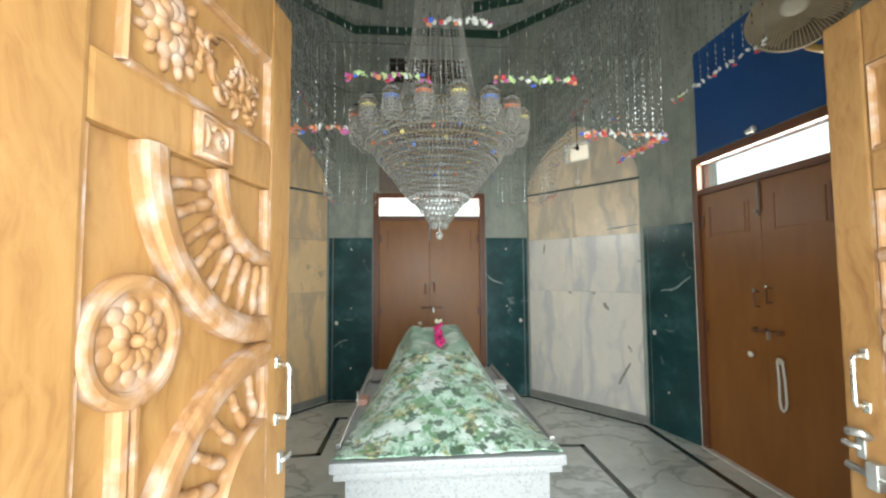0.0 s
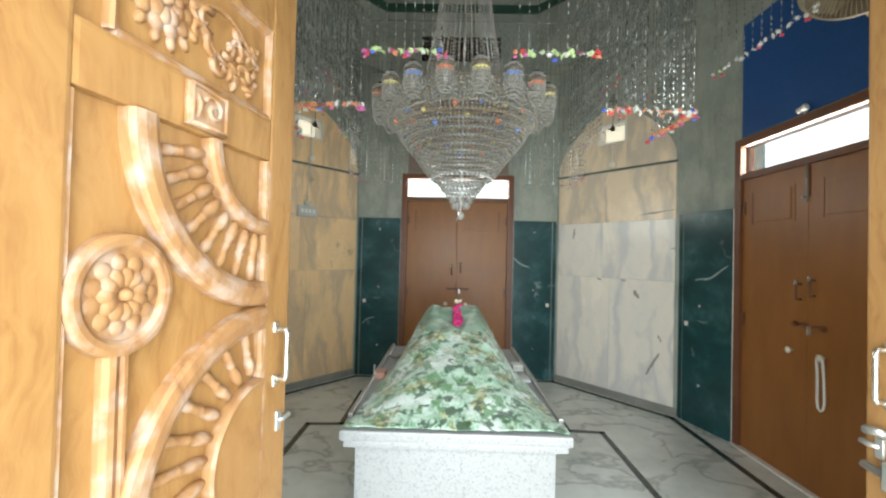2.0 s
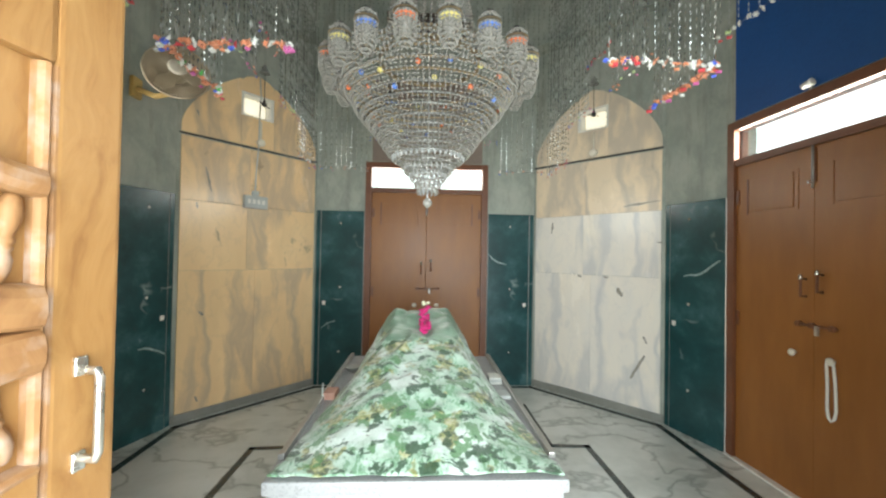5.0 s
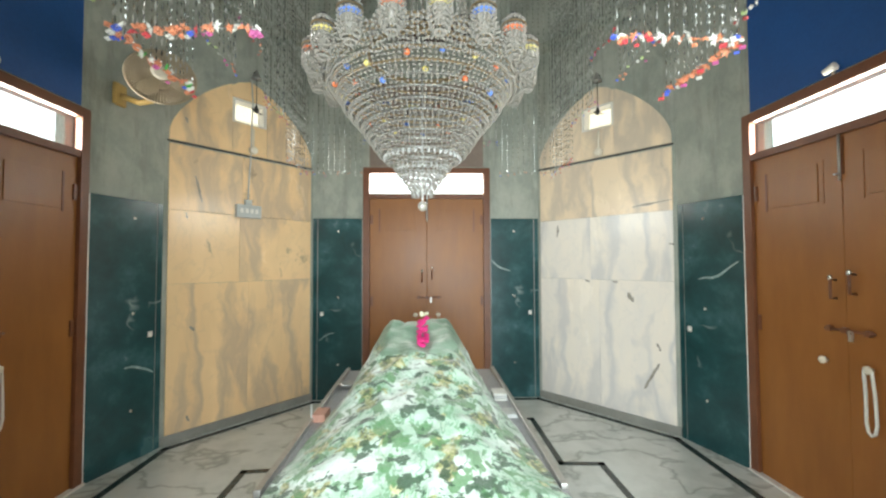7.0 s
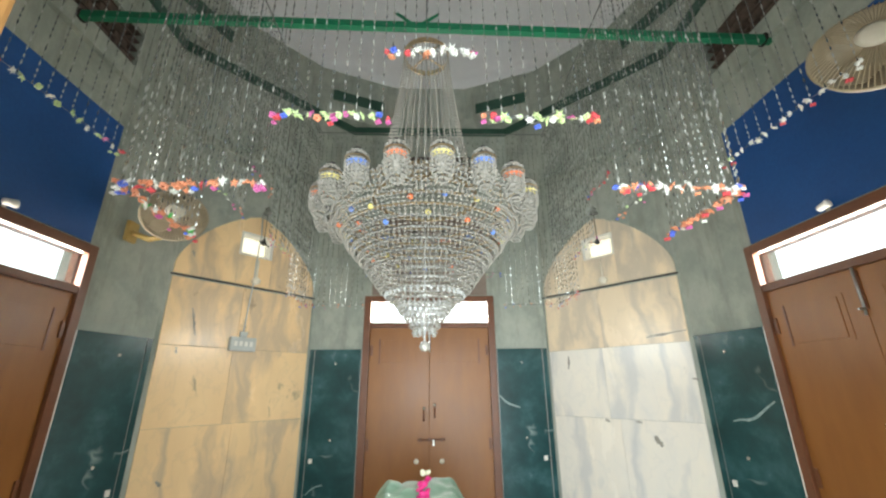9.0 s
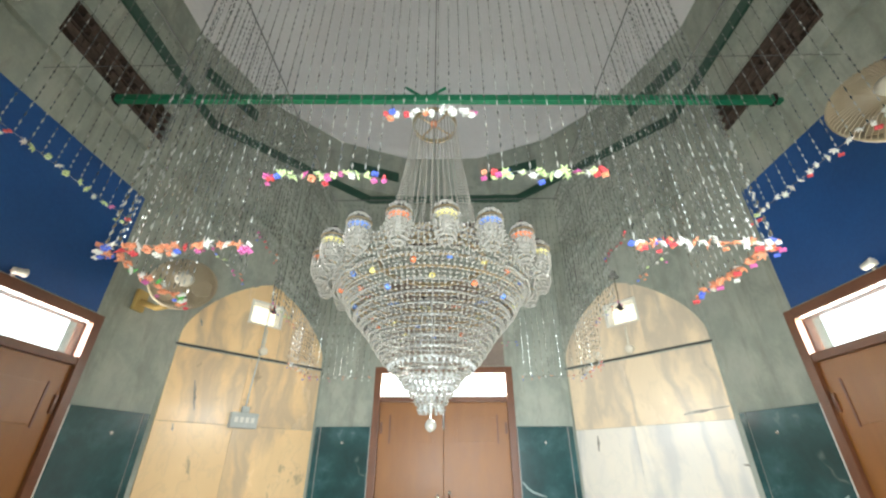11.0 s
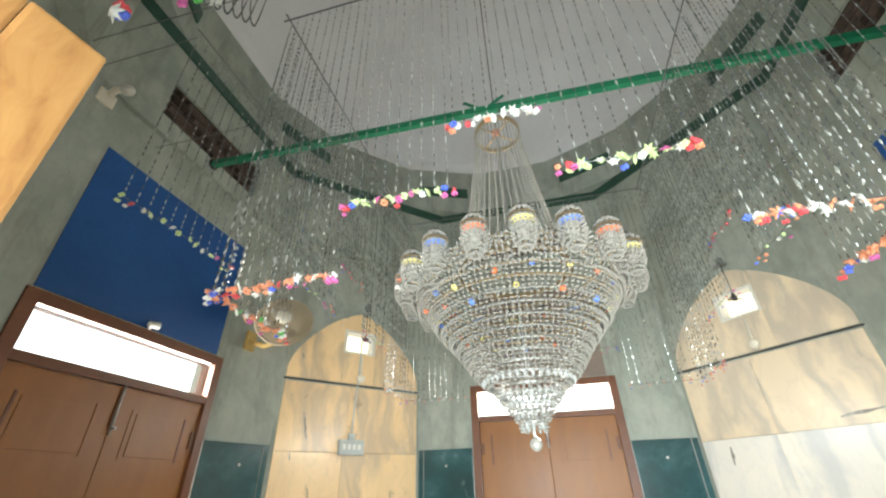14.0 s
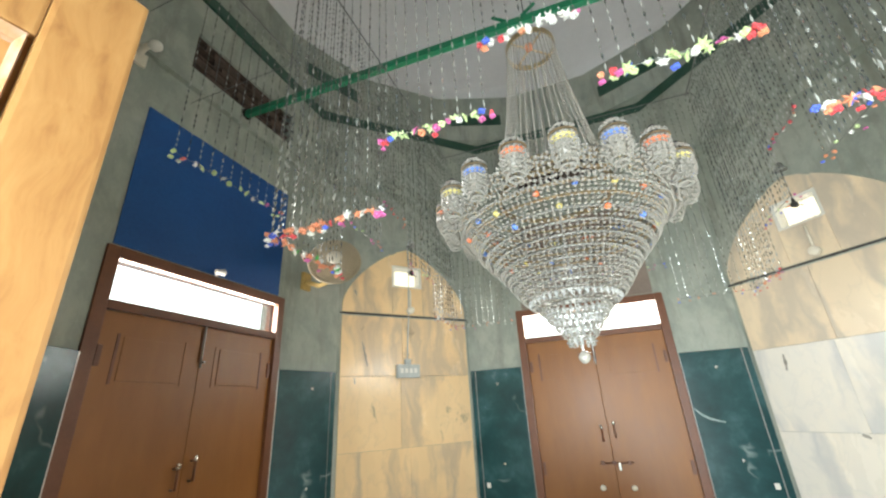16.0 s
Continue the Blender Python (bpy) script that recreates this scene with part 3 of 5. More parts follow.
def marble_panels(wall, mat_low, mat_high):
    rows = ((0.075, 1.243, mat_low, 0.0), (1.245, 1.833, mat_low, -0.08), (1.835, 2.365, mat_high, -0.06))
    for z0, z1, mt, cut in rows:
        for a, b in ((-0.606, cut - 0.0008), (cut + 0.0008, 0.606)):
            part("marble_slab", bm_box((a, -0.014, z0), (b, 0.0, z1), 0.002), mt, wall, "veined honey-cream marble slab")
    zs = [2.395 + i * (3.07 - 2.395) / 18 for i in range(19)]
    left = [(-arch_half(z), z) for z in zs if arch_half(z) > 0.150]
    out = [(-0.152, 2.395)] + left + [(-0.152, left[-1][1])]
    part("marble_slab", bm_prism(out, -0.014, 0.0), mat_high, wall, "arched honey-cream marble slab")
    out = [(-u, z) for u, z in out]
    part("marble_slab", bm_prism(out, -0.014, 0.0), mat_high, wall, "arched honey-cream marble slab")
    part("marble_slab", bm_box((-0.150, -0.014, 2.395), (0.150, 0.0, 2.668)), mat_high, wall)
    tipz = [z for z in zs if arch_half(z) <= 0.155]
    cap = [(-0.150, 2.892), (0.150, 2.892), (0.150, left[-1][1])] + [(arch_half(z), z) for z in tipz] + [(-arch_half(z), z) for z in reversed(tipz[:-1])] + [(-0.150, left[-1][1])]
    part("marble_slab", bm_prism(cap, -0.014, 0.0), mat_high, wall)
    part("conduit_rod", bm_tube([(-0.625, -0.022, 2.38), (0.625, -0.022, 2.38)], 0.0065, 8), BLACK, wall, "dark rod along the marble joint", True)
    part("skirting", bm_box((-0.632, -0.018, 0.0), (0.632, 0.0, 0.072), 0.003), SKIRT, wall, "grey marble skirting")


marble_panels(walls["wall_northwest"], CREAM, CREAM)
marble_panels(walls["wall_northeast"], PALE, BUFF)
marble_panels(walls["wall_southwest"], CREAM, CREAM)
marble_panels(walls["wall_southeast"], PALE, CREAM)


def marble_stain(wall, u, z, du, dz, w, seed):
    """A dark ragged mark on a slab: from (u, z) along (du, dz), w wide."""
    rnd = random.Random(seed)
    d = Vector((du, dz))
    n = Vector((-d.y, d.x)).normalized() * w / 2
    up, down = [], []
    for i in range(8):
        t = i / 7
        k = math.sin(math.pi * (0.1 + 0.8 * t)) ** 0.6
        p = Vector((u, z)) + d * t
        a, b = p + n * k * rnd.uniform(0.4, 1.2), p - n * k * rnd.uniform(0.4, 1.2)
        up.append((a.x, a.y))
        down.append((b.x, b.y))
    part("stain", bm_prism(up + down[::-1], -0.0152, -0.0138), STAIN, wall, "small dark stain in the marble")


for i, (u, z, du, dz, w) in enumerate(((-0.427, 2.13, 0.05, -0.21, 0.020), (-0.45, 0.90, 0.03, -0.04, 0.025), (-0.505, 2.60, 0.02, -0.05, 0.02), (-0.465, 0.19, 0.02, -0.05, 0.02), (-0.49, 1.82, 0.01, -0.05, 0.014))):
    marble_stain(walls["wall_northwest"], u, z, du, dz, w, 40 + i)
for i, (u, z, du, dz, w) in enumerate(((-0.405, 1.78, -0.010, -0.12, 0.022), (0.485, 0.553, -0.116, -0.231, 0.030), (0.245, 1.13, 0.05, -0.07, 0.045), (0.50, 0.66, -0.03, 0.06, 0.022), (0.575, 1.56, 0.04, -0.01, 0.014), (-0.13, 1.235, 0.04, -0.02, 0.024), (0.12, 1.232, 0.05, -0.01, 0.02), (0.30, 1.89, 0.30, 0.03, 0.022))):
    marble_stain(walls["wall_northeast"], u, z, du, dz, w, 60 + i)


# small lattice windows in the arches
def jali_window(n, m):
    w = thing("window_%d" % n, m, "small square lattice window, white with daylight", "window", "", "structure")
    part("sky_pane", bm_box((-0.14, 0.16, 2.64), (0.14, 0.165, 2.92)), SKY_GLOW_WARM, w, "hazy daylight behind the lattice")
    fr = bm_box((-0.112, -0.004, 2.668), (-0.092, 0.10, 2.892), 0.003)
    bm_box((0.092, -0.004, 2.668), (0.112, 0.10, 2.892), 0.003, fr)
    bm_box((-0.092, -0.003, 2.668), (0.092, 0.10, 2.688), 0.003, fr)
    bm_box((-0.092, -0.003, 2.872), (0.092, 0.10, 2.892), 0.003, fr)
    part("window_frame", fr, WHITE_PL, w)
    lat = bmesh.new()
    for k in range(-7, 8):
        o = k * 0.026
        for s in (-1, 1):
            p0, p1 = (-0.13, 2.78 + s * (-0.13 - o)), (0.13, 2.78 + s * (0.13 - o))
            t0, t1 = 0.0, 1.0
            for c, lo, hi in ((0, -0.093, 0.093), (1, 2.687, 2.873)):
                d = p1[c] - p0[c]
                ta, tb = sorted(((lo - p0[c]) / d, (hi - p0[c]) / d))
                t0, t1 = max(t0, ta), min(t1, tb)
            if t1 - t0 > 0.03:
                q = [(p0[0] + (p1[0] - p0[0]) * t, 0.03 + 0.002 * s, p0[1] + (p1[1] - p0[1]) * t) for t in (t0, t1)]
                bm_tube(q, 0.0028, 4, lat)
    part("lattice", lat, WHITE_PL, w)


for n, m in enumerate((NW, NE, SW, SE)):
    jali_window(n + 1, m @ Matrix.Diagonal((1.36, 1, 1, 1)))

# floor inlay: a border along the walls and a stepped frame about the tomb
inl = bmesh.new()


def strip(a, b, w=0.045):
    a, b = Vector((*a, 0)), Vector((*b, 0))
    d = (b - a).normalized()
    s = Vector((-d.y, d.x, 0)) * w / 2
    a, b = a - d * w / 2, b + d * w / 2
    lo = [inl.verts.new(p + Vector((0, 0, 0.0))) for p in (a - s, b - s, b + s, a + s)]
    hi = [inl.verts.new(v.co + Vector((0, 0, 0.004))) for v in lo]
    inl.faces.new(hi)
    for i in range(4):
        inl.faces.new((lo[i], lo[(i + 1) % 4], hi[(i + 1) % 4], hi[i]))


bp = [(x * 0.965, y * 0.965) for x, y in pts]
for i in range(8):
    strip(bp[i], bp[(i + 1) % 8], 0.05)
structure("trim_floor_border", inl, INLAY, "black-green marble border inlaid along the walls", "inlay")
inl = bmesh.new()
cx = -0.01
half = [(0.95, 1.58), (0.95, 0.77), (1.225, 0.75), (1.225, -1.9)]
for s in (-1, 1):
    for a, b in zip(half, half[1:]):
        strip((cx + s * a[0], a[1]), (cx + s * b[0], b[1]), 0.045)
strip((cx - 0.95, 1.58), (cx + 0.95, 1.58), 0.045)
structure("trim_floor_inlay", inl, INLAY, "stepped black-green inlay line round the tomb", "inlay")


# ---- brown double doors with a bright transom ----
def brown_door(n, m, label):
    d = thing("door_%d" % n, m, label, "door", "", "structure")
    fr = bm_box((-0.618, -0.012, 0.0), (-0.555, 0.10, 2.398), 0.005)
    bm_box((0.555, -0.012, 0.0), (0.618, 0.10, 2.398), 0.005, fr)
    bm_box((-0.555, -0.012, 2.335), (0.555, 0.10, 2.398), 0.005, fr)
    bm_box((-0.555, -0.008, 2.075), (0.555, 0.10, 2.122), 0.005, fr)
    part("door_frame", fr, BROWN_FRAME, d)
    part("transom_pane", bm_box((-0.555, 0.045, 2.122), (0.555, 0.05, 2.335)), GLASS, d, "clear transom glass").visible_shadow = False
    for s in (-1, 1):
        a, b = sorted((s * 0.0008, s * 0.5545))
        leaf = part("door_leaf", bm_box((a, 0.012, 0.012), (b, 0.05, 2.073), 0.004), BROWN, d, "brown painted door leaf")
        # upper sunk panel: raised beads along its two uprights
        for u in (0.10, 0.46):
            part("panel_bead", bm_box((s * u - 0.007, 0.0085, 1.72), (s * u + 0.007, 0.013, 1.965), 0.004), BROWN_FRAME if u > 0.3 else BROWN, leaf)
        part("panel", bm_box((min(s * 0.125, s * 0.435), 0.007, 1.735), (max(s * 0.125, s * 0.435), 0.013, 1.95), 0.005), BROWN, leaf)
        part("hinge", bm_box((s * 0.535 - 0.012, 0.0, 1.80), (s * 0.535 + 0.012, 0.012, 1.90), 0.004), BROWN_FRAME, leaf)
        part("hinge", bm_box((s * 0.535 - 0.012, 0.0, 0.95), (s * 0.535 + 0.012, 0.012, 1.05), 0.004), BROWN_FRAME, leaf)
        # pull handle with a pale tip
        z = 1.30 if s < 0 else 1.33
        h = bm_tube([(s * 0.048, 0.012, z), (s * 0.048, -0.022, z), (s * 0.048, -0.022, z - 0.10), (s * 0.048, 0.012, z - 0.10)], 0.007, 8)
        part("pull_handle", h, BROWN_FRAME, leaf, "painted pull handle", True)
        part("handle_tip", bm_lathe([(0, -0.004), (0.011, 0.0), (0.012, 0.018), (0.006, 0.026), (0, 0.028)], 10, Matrix.Translation((s * 0.048, -0.022, z))), CHROME, leaf, "bright worn metal tip", True)
        part("knob", bm_lathe([(0.010, 0), (0.010, 0.012), (0.021, 0.02), (0.022, 0.03), (0.012, 0.036), (0, 0.037)], 14, Matrix.Translation((s * 0.11, 0.012, 0.86)) @ Matrix.Rotation(radians(90), 4, 'X')), PALE_BEIGE, leaf, "round pale door knob", True)
    part("meeting_strip", bm_box((-0.035, 0.05, 0.0), (0.035, 0.065, 2.08), 0.003), BROWN, d)
    part("bottom_stop", bm_box((-0.555, 0.05, 0.0), (0.555, 0.07, 0.03)), BROWN_FRAME, d)
    part("side_stop", bm_box((-0.556, 0.05, 0.03), (-0.535, 0.07, 2.08)), BROWN_FRAME, d)
    part("side_stop", bm_box((0.535, 0.05, 0.03), (0.556, 0.07, 2.08)), BROWN_FRAME, d)
    bolt = part("sliding_bolt", bm_tube([(-0.10, -0.004, 1.035), (0.14, -0.004, 1.04)], 0.007, 8), BROWN_FRAME, d, "sliding bolt across the leaves", True)
    part("bolt_tab", bm_box((0.03, -0.022, 0.985), (0.046, -0.004, 1.04), 0.004), CHROME, bolt)
    for u in (-0.08, 0.0, 0.11):
        part("bolt_loop", bm_box((u - 0.012, -0.013, 1.022), (u + 0.012, 0.013, 1.052), 0.004), BROWN_FRAME, bolt)
    # tower bolt at the top, where the leaves meet
    tb = part("tower_bolt", bm_tube([(0.0, 0.0, 1.83), (0.0, 0.0, 2.10)], 0.006, 8), STEEL, d, "steel tower bolt", True)
    part("bolt_plate", bm_box((-0.014, 0.004, 1.86), (0.014, 0.012, 2.06), 0.002), BROWN_FRAME, tb)
    part("bolt_knob", bm_tube([(0, 0.0, 1.86), (0, -0.03, 1.86)], 0.006, 8), STEEL, tb)
    part("threshold", bm_box((-0.62, -0.03, 0.0), (0.62, 0.10, 0.012), 0.003), PALE, d, "pale worn marble threshold")
    structure("backdrop", bm_box((-0.9, 0.46, 1.6), (0.9, 0.47, 2.9)), SKY_GLOW, "white overcast sky outside the transom", "sky", m)
    return d


brown_door(1, DOOR_N, "closed brown painted double door under a transom")
brown_door(2, DOOR_E, "closed brown double door with a hanging loop")
brown_door(3, DOOR_W, "closed brown painted double door under a transom")

# white cord loop that hangs from a door knob
for m in (DOOR_E, DOOR_W):
    lp = [(0.10, -0.020, 0.865), (0.125, -0.012, 0.86), (0.135, -0.010, 0.74), (0.14, -0.010, 0.60), (0.13, -0.010, 0.555), (0.115, -0.010, 0.54), (0.10, -0.010, 0.555), (0.093, -0.010, 0.60), (0.094, -0.010, 0.74), (0.092, -0.014, 0.85)]
    c = part("cord_loop", bm_tube(lp, 0.0075, 8, closed=True), WHITE_PL, None, "", True, m)
    tagged(c, "white plastic cord loop hung on a door knob", "cord", "cord loops")

# small lamp on the head of the east and the west transom
for m in (DOOR_E, DOOR_W):
    l = thing("spot_lamp", m @ Matrix.Translation((0.0, -0.012, 2.40)) @ Matrix.Scale(0.7, 4), "small clear glass spot lamp on the transom head", "lamp", "transom lamps")
    part("bracket", bm_box((-0.012, -0.01, -0.004), (0.012, 0.012, 0.03), 0.003), STEEL, l)
    part("glass", bm_lathe([(0.012, -0.045), (0.026, -0.035), (0.028, 0.02), (0.034, 0.045), (0.026, 0.05), (0, 0.048)], 14, Matrix.Translation((0, -0.035, 0.035)) @ Matrix.Rotation(radians(80), 4, 'Y')), WHITE_PL, l, "frosted pale glass", True)


# ---- the carved entrance door, both leaves open inwards ----
def arc(cu, cz, ru, rz, a0, a1, n=20):
    return [(cu + ru * math.cos(radians(a0 + (a1 - a0) * i / n)), cz + rz * math.sin(radians(a0 + (a1 - a0) * i / n))) for i in range(n + 1)]


def bm_moulding(line, w, d, base, steps=((-0.5, 0.0), (-0.42, 0.7), (-0.2, 1.0), (0.2, 0.8), (0.42, 0.55), (0.5, 0.0)), bm=None):
    """A carved moulding along a line of (u, z); it stands d proud of the face at v = base."""
    bm = bm or bmesh.new()
    rows = []
    for i, (u, z) in enumerate(line):
        a, b = line[max(i - 1, 0)], line[min(i + 1, len(line) - 1)]
        t = Vector((b[0] - a[0], b[1] - a[1])).normalized()
        nx, nz = -t.y, t.x
        rows.append([bm.verts.new((u + nx * s * w, base - d * h, z + nz * s * w)) for s, h in steps])
    for g, h in zip(rows, rows[1:]):
        for k in range(len(g) - 1):
            bm.faces.new((g[k], g[k + 1], h[k + 1], h[k]))
    bm.faces.new(rows[0])
    bm.faces.new(list(reversed(rows[-1])))
    return bm


def bm_spindle(p, q, base, r, bm=None):
    """A turned half spindle from p to q, both (u, z), laid on the face."""
    bm = bm or bmesh.new()
    p, q = Vector((p[0], base, p[1])), Vector((q[0], base, q[1]))
    prof = ((0.0, 0.45), (0.06, 0.75), (0.2, 1.05), (0.34, 0.95), (0.46, 0.6), (0.5, 0.8), (0.53, 0.8), (0.56, 0.55), (0.6, 0.8), (0.63, 0.55), (0.72, 0.85), (0.84, 0.8), (0.95, 0.5), (1.0, 0.35))
    return bm_tube([p.lerp(q, t) for t, _ in prof], [r * k for _, k in prof], 10, bm)


def bm_rosette(u, z, r, base, petals, bm=None, su=1.0):
    """A carved flower: rings of rounded petals about a button."""
    bm = bm or bmesh.new()
    for rr, n, ph, h in ((0.74, petals, 0.0, 0.006), (0.42, petals, 0.5, 0.010)):
        for k in range(n):
            a = 2 * math.pi * (k + ph) / n
            m = Matrix.Translation((u + su * r * rr * math.cos(a), base, z + r * rr * math.sin(a))) @ Matrix.Rotation(-a, 4, 'Y') @ Matrix.Diagonal((r * 0.30, h, r * 0.235, 1))
            bmesh.ops.create_uvsphere(bm, u_segments=8, v_segments=6, radius=1.0, matrix=m)
    bmesh.ops.create_uvsphere(bm, u_segments=10, v_segments=6, radius=1.0, matrix=Matrix.Translation((u, base, z)) @ Matrix.Diagonal((r * 0.17, 0.018, r * 0.17, 1)))
    return bm


BROAD = ((-0.5, 0.0), (-0.47, 0.62), (-0.38, 0.9), (-0.12, 1.0), (0.2, 0.95), (0.40, 0.75), (0.47, 0.5), (0.5, 0.0))
LW, LH, LT = 0.510, 2.005, 0.036
DOUBLE = ((-0.5, 0.0), (-0.48, 0.55), (-0.38, 0.85), (-0.24, 0.85), (-0.16, 0.6), (-0.06, 0.75), (0.12, 1.0), (0.32, 0.9), (0.46, 0.5), (0.5, 0.0))


def carved_leaf(n, m, flip, label):
    """u runs from the hinge to the free edge; the carved face looks along -v."""
    d = thing("door_%d" % n, m, label, "door", "", "structure")

    def q(name, bm, mt, lb="", smooth=True, parent=d):
        if flip:
            bmesh.ops.transform(bm, matrix=Matrix.Diagonal((1, -1, 1, 1)), verts=bm.verts)
        return part(name, bm, mt, parent, lb, smooth)

    f = 0.012                     # the sunk ground of the panels
    q("leaf_board", bm_box((-0.081, f, 0.166), (LW - 0.004, LT, LH - 0.004)), TEAK, "plain sunk teak ground", False)
    q("free_stile", bm_box((0.425, -0.002, 0.161), (LW, LT + 0.002, LH), 0.006), TEAK, "", False)
    q("hinge_stile", bm_box((-0.085, -0.002, 0.161), (0.026, LT + 0.002, LH), 0.006), TEAK, "", False)
    q("top_rail", bm_box((0.026, 0.0, 1.875), (0.425, LT, LH), 0.005), TEAK, "", False)
    q("cross_rail", bm_box((0.026, -0.001, 1.600), (0.425, LT, 1.684), 0.008), TEAK, "", False)
    q("low_rail", bm_box((0.026, 0.0, 0.60), (0.425, LT, 0.70), 0.006), TEAK, "", False)
    q("bottom_rail", bm_box((0.026, 0.0, 0.161), (0.425, LT, 0.26), 0.006), TEAK, "", False)
    # mouldings round the panels
    mo = bmesh.new()
    bm_moulding([(0.078, 1.690), (0.416, 1.690), (0.416, 1.868), (0.078, 1.868), (0.078, 1.690)], 0.018, 0.014, f, bm=mo)
    q("moulding", mo, TEAK_CARVED, "", False)
    q("moulding", bm_moulding([(0.418, 0.702), (0.418, 1.598)], 0.024, 0.016, f, DOUBLE), TEAK_CARVED, "", False)
    q("moulding", bm_moulding([(0.030, 0.702), (0.030, 1.598)], 0.010, 0.010, f), TEAK_CARVED, "", False)
    q("moulding", bm_moulding([(0.045, 0.28), (0.41, 0.28), (0.41, 0.59), (0.045, 0.59), (0.045, 0.28)], 0.022, 0.014, f), TEAK_CARVED, "", False)
    # upper panel: a flower, leaf scrolls and a cluster of blossom
    rnd = random.Random(5)
    fl = bm_rosette(0.160, 1.782, 0.056, f, 10)
    for k in range(14):
        a = 2 * math.pi * k / 14
        bmesh.ops.create_uvsphere(fl, u_segments=7, v_segments=5, radius=1.0, matrix=Matrix.Translation((0.160 + 0.062 * math.cos(a), f, 1.782 + 0.062 * math.sin(a))) @ Matrix.Rotation(-a, 4, 'Y') @ Matrix.Diagonal((0.013, 0.008, 0.008, 1)))
    q("carved_flower", fl, TEAK_CARVED, "carved flower of rounded petals")
    sp = bmesh.new()
    for k in range(22):
        u0, z0 = 0.345 + rnd.uniform(-0.042, 0.042), 1.765 + rnd.uniform(-0.055, 0.05)
        a = rnd.uniform(0, 6.3)
        bmesh.ops.create_uvsphere(sp, u_segments=7, v_segments=5, radius=1.0, matrix=Matrix.Translation((u0, f, z0)) @ Matrix.Rotation(a, 4, 'Y') @ Matrix.Diagonal((rnd.uniform(0.010, 0.018), 0.009, 0.007, 1)))
    for k in range(7):
        u0, z0 = 0.225 + 0.018 * k, 1.765 + 0.03 * math.sin(k * 1.7)
        bm_tube([(u0 + 0.024 * (1 - t) * math.cos(5 * t + k), f - 0.003, z0 + 0.026 * (1 - t) * math.sin(5 * t + k)) for t in [i / 7 for i in range(8)]], [0.007 - 0.0006 * i for i in range(8)], 6, sp)
    for ss in (1, -1):
        bm_tube([(0.21 + 0.17 * t, f - 0.002, 1.80 + ss * 0.045 * math.sin(math.pi * t) - 0.02 * t) for t in [i / 10 for i in range(11)]], 0.0045, 6, sp)
    q("carved_spray", sp, TEAK_CARVED, "carved leaf scrolls and blossom")
    # block with a scroll on the cross rail
    blk = bm_box((0.190, -0.011, 1.606), (0.277, 0.0, 1.676), 0.004)
    bm_moulding([(0.196, 1.611), (0.271, 1.611), (0.271, 1.671), (0.196, 1.671), (0.196, 1.611)], 0.008, 0.006, -0.010, bm=blk)
    bm_tube([(0.241 + 0.024 * t * math.cos(9 * t), -0.012, 1.641 + 0.024 * t * math.sin(9 * t)) for t in [i / 20 for i in range(21)]], 0.0045, 6, blk)
    bm_tube([(0.207, -0.012, 1.622), (0.210, -0.013, 1.641), (0.207, -0.012, 1.66)], [0.003, 0.006, 0.003], 6, blk)
    q("carved_block", blk, TEAK_CARVED, "carved scroll block")
    # upper sunburst: two arcs and eight spindles
    cu, cz = 0.412, 1.600
    q("sunburst_arc", bm_moulding(arc(cu, cz, 0.292, 0.274, 180, 270, 28), 0.052, 0.026, f, BROAD), TEAK_CARVED, "", False)
    q("sunburst_arc", bm_moulding(arc(cu, cz, 0.152, 0.138, 180, 270, 22), 0.034, 0.024, f, BROAD), TEAK_CARVED, "", False)
    for k in range(8):
        a = radians(190 + k * 10.4)
        q("spindle", bm_spindle((cu + 0.170 * math.cos(a), cz + 0.153 * math.sin(a)), (cu + 0.270 * math.cos(a), cz + 0.252 * math.sin(a)), f - 0.003, 0.0115), TEAK_CARVED)
    # lower sunburst: outer arc, solid half disc, spindles between
    cz = 1.014
    q("sunburst_arc", bm_moulding(arc(cu, cz, 0.290, 0.262, 90, 270, 40), 0.052, 0.026, f, BROAD), TEAK_CARVED, "", False)
    q("half_disc", bm_prism(arc(cu, cz, 0.134, 0.132, 90, 270, 24), f - 0.018, f), TEAK, "", False)
    q("half_disc_rim", bm_moulding(arc(cu, cz, 0.134, 0.132, 90, 270, 28), 0.018, 0.022, f), TEAK_CARVED, "", False)
    for k in range(13):
        a = radians(99 + k * 13.5)
        q("spindle", bm_spindle((cu + 0.142 * math.cos(a), cz + 0.152 * math.sin(a)), (cu + 0.268 * math.cos(a), cz + 0.240 * math.sin(a)), f - 0.003, 0.0115), TEAK_CARVED)
    # rosette with a rim, and the upright strip that carries it
    q("rosette", bm_rosette(0.103, 1.350, 0.055, f - 0.008, 11), TEAK_CARVED, "carved flower rosette")
    q("rosette_ground", bm_lathe([(0.066, 0), (0.064, 0.010), (0, 0.011)], 28, Matrix.Translation((0.103, f, 1.350)) @ Matrix.Rotation(radians(90), 4, 'X')), TEAK_CARVED, "", False)
    q("rosette_rim", bm_moulding(arc(0.103, 1.350, 0.066, 0.071, 0, 360, 36), 0.024, 0.018, f, BROAD), TEAK_CARVED, "", False)
    q("upright_strip", bm_moulding([(0.097, 0.705), (0.097, 1.272)], 0.038, 0.016, f, DOUBLE), TEAK_CARVED, "", False)
    # hardware
    h = bm_tube([(0.460, -0.004, 1.244), (0.460, -0.027, 1.244), (0.460, -0.030, 1.236), (0.460, -0.030, 1.146), (0.460, -0.027, 1.138), (0.460, -0.004, 1.138)], 0.0052, 8)
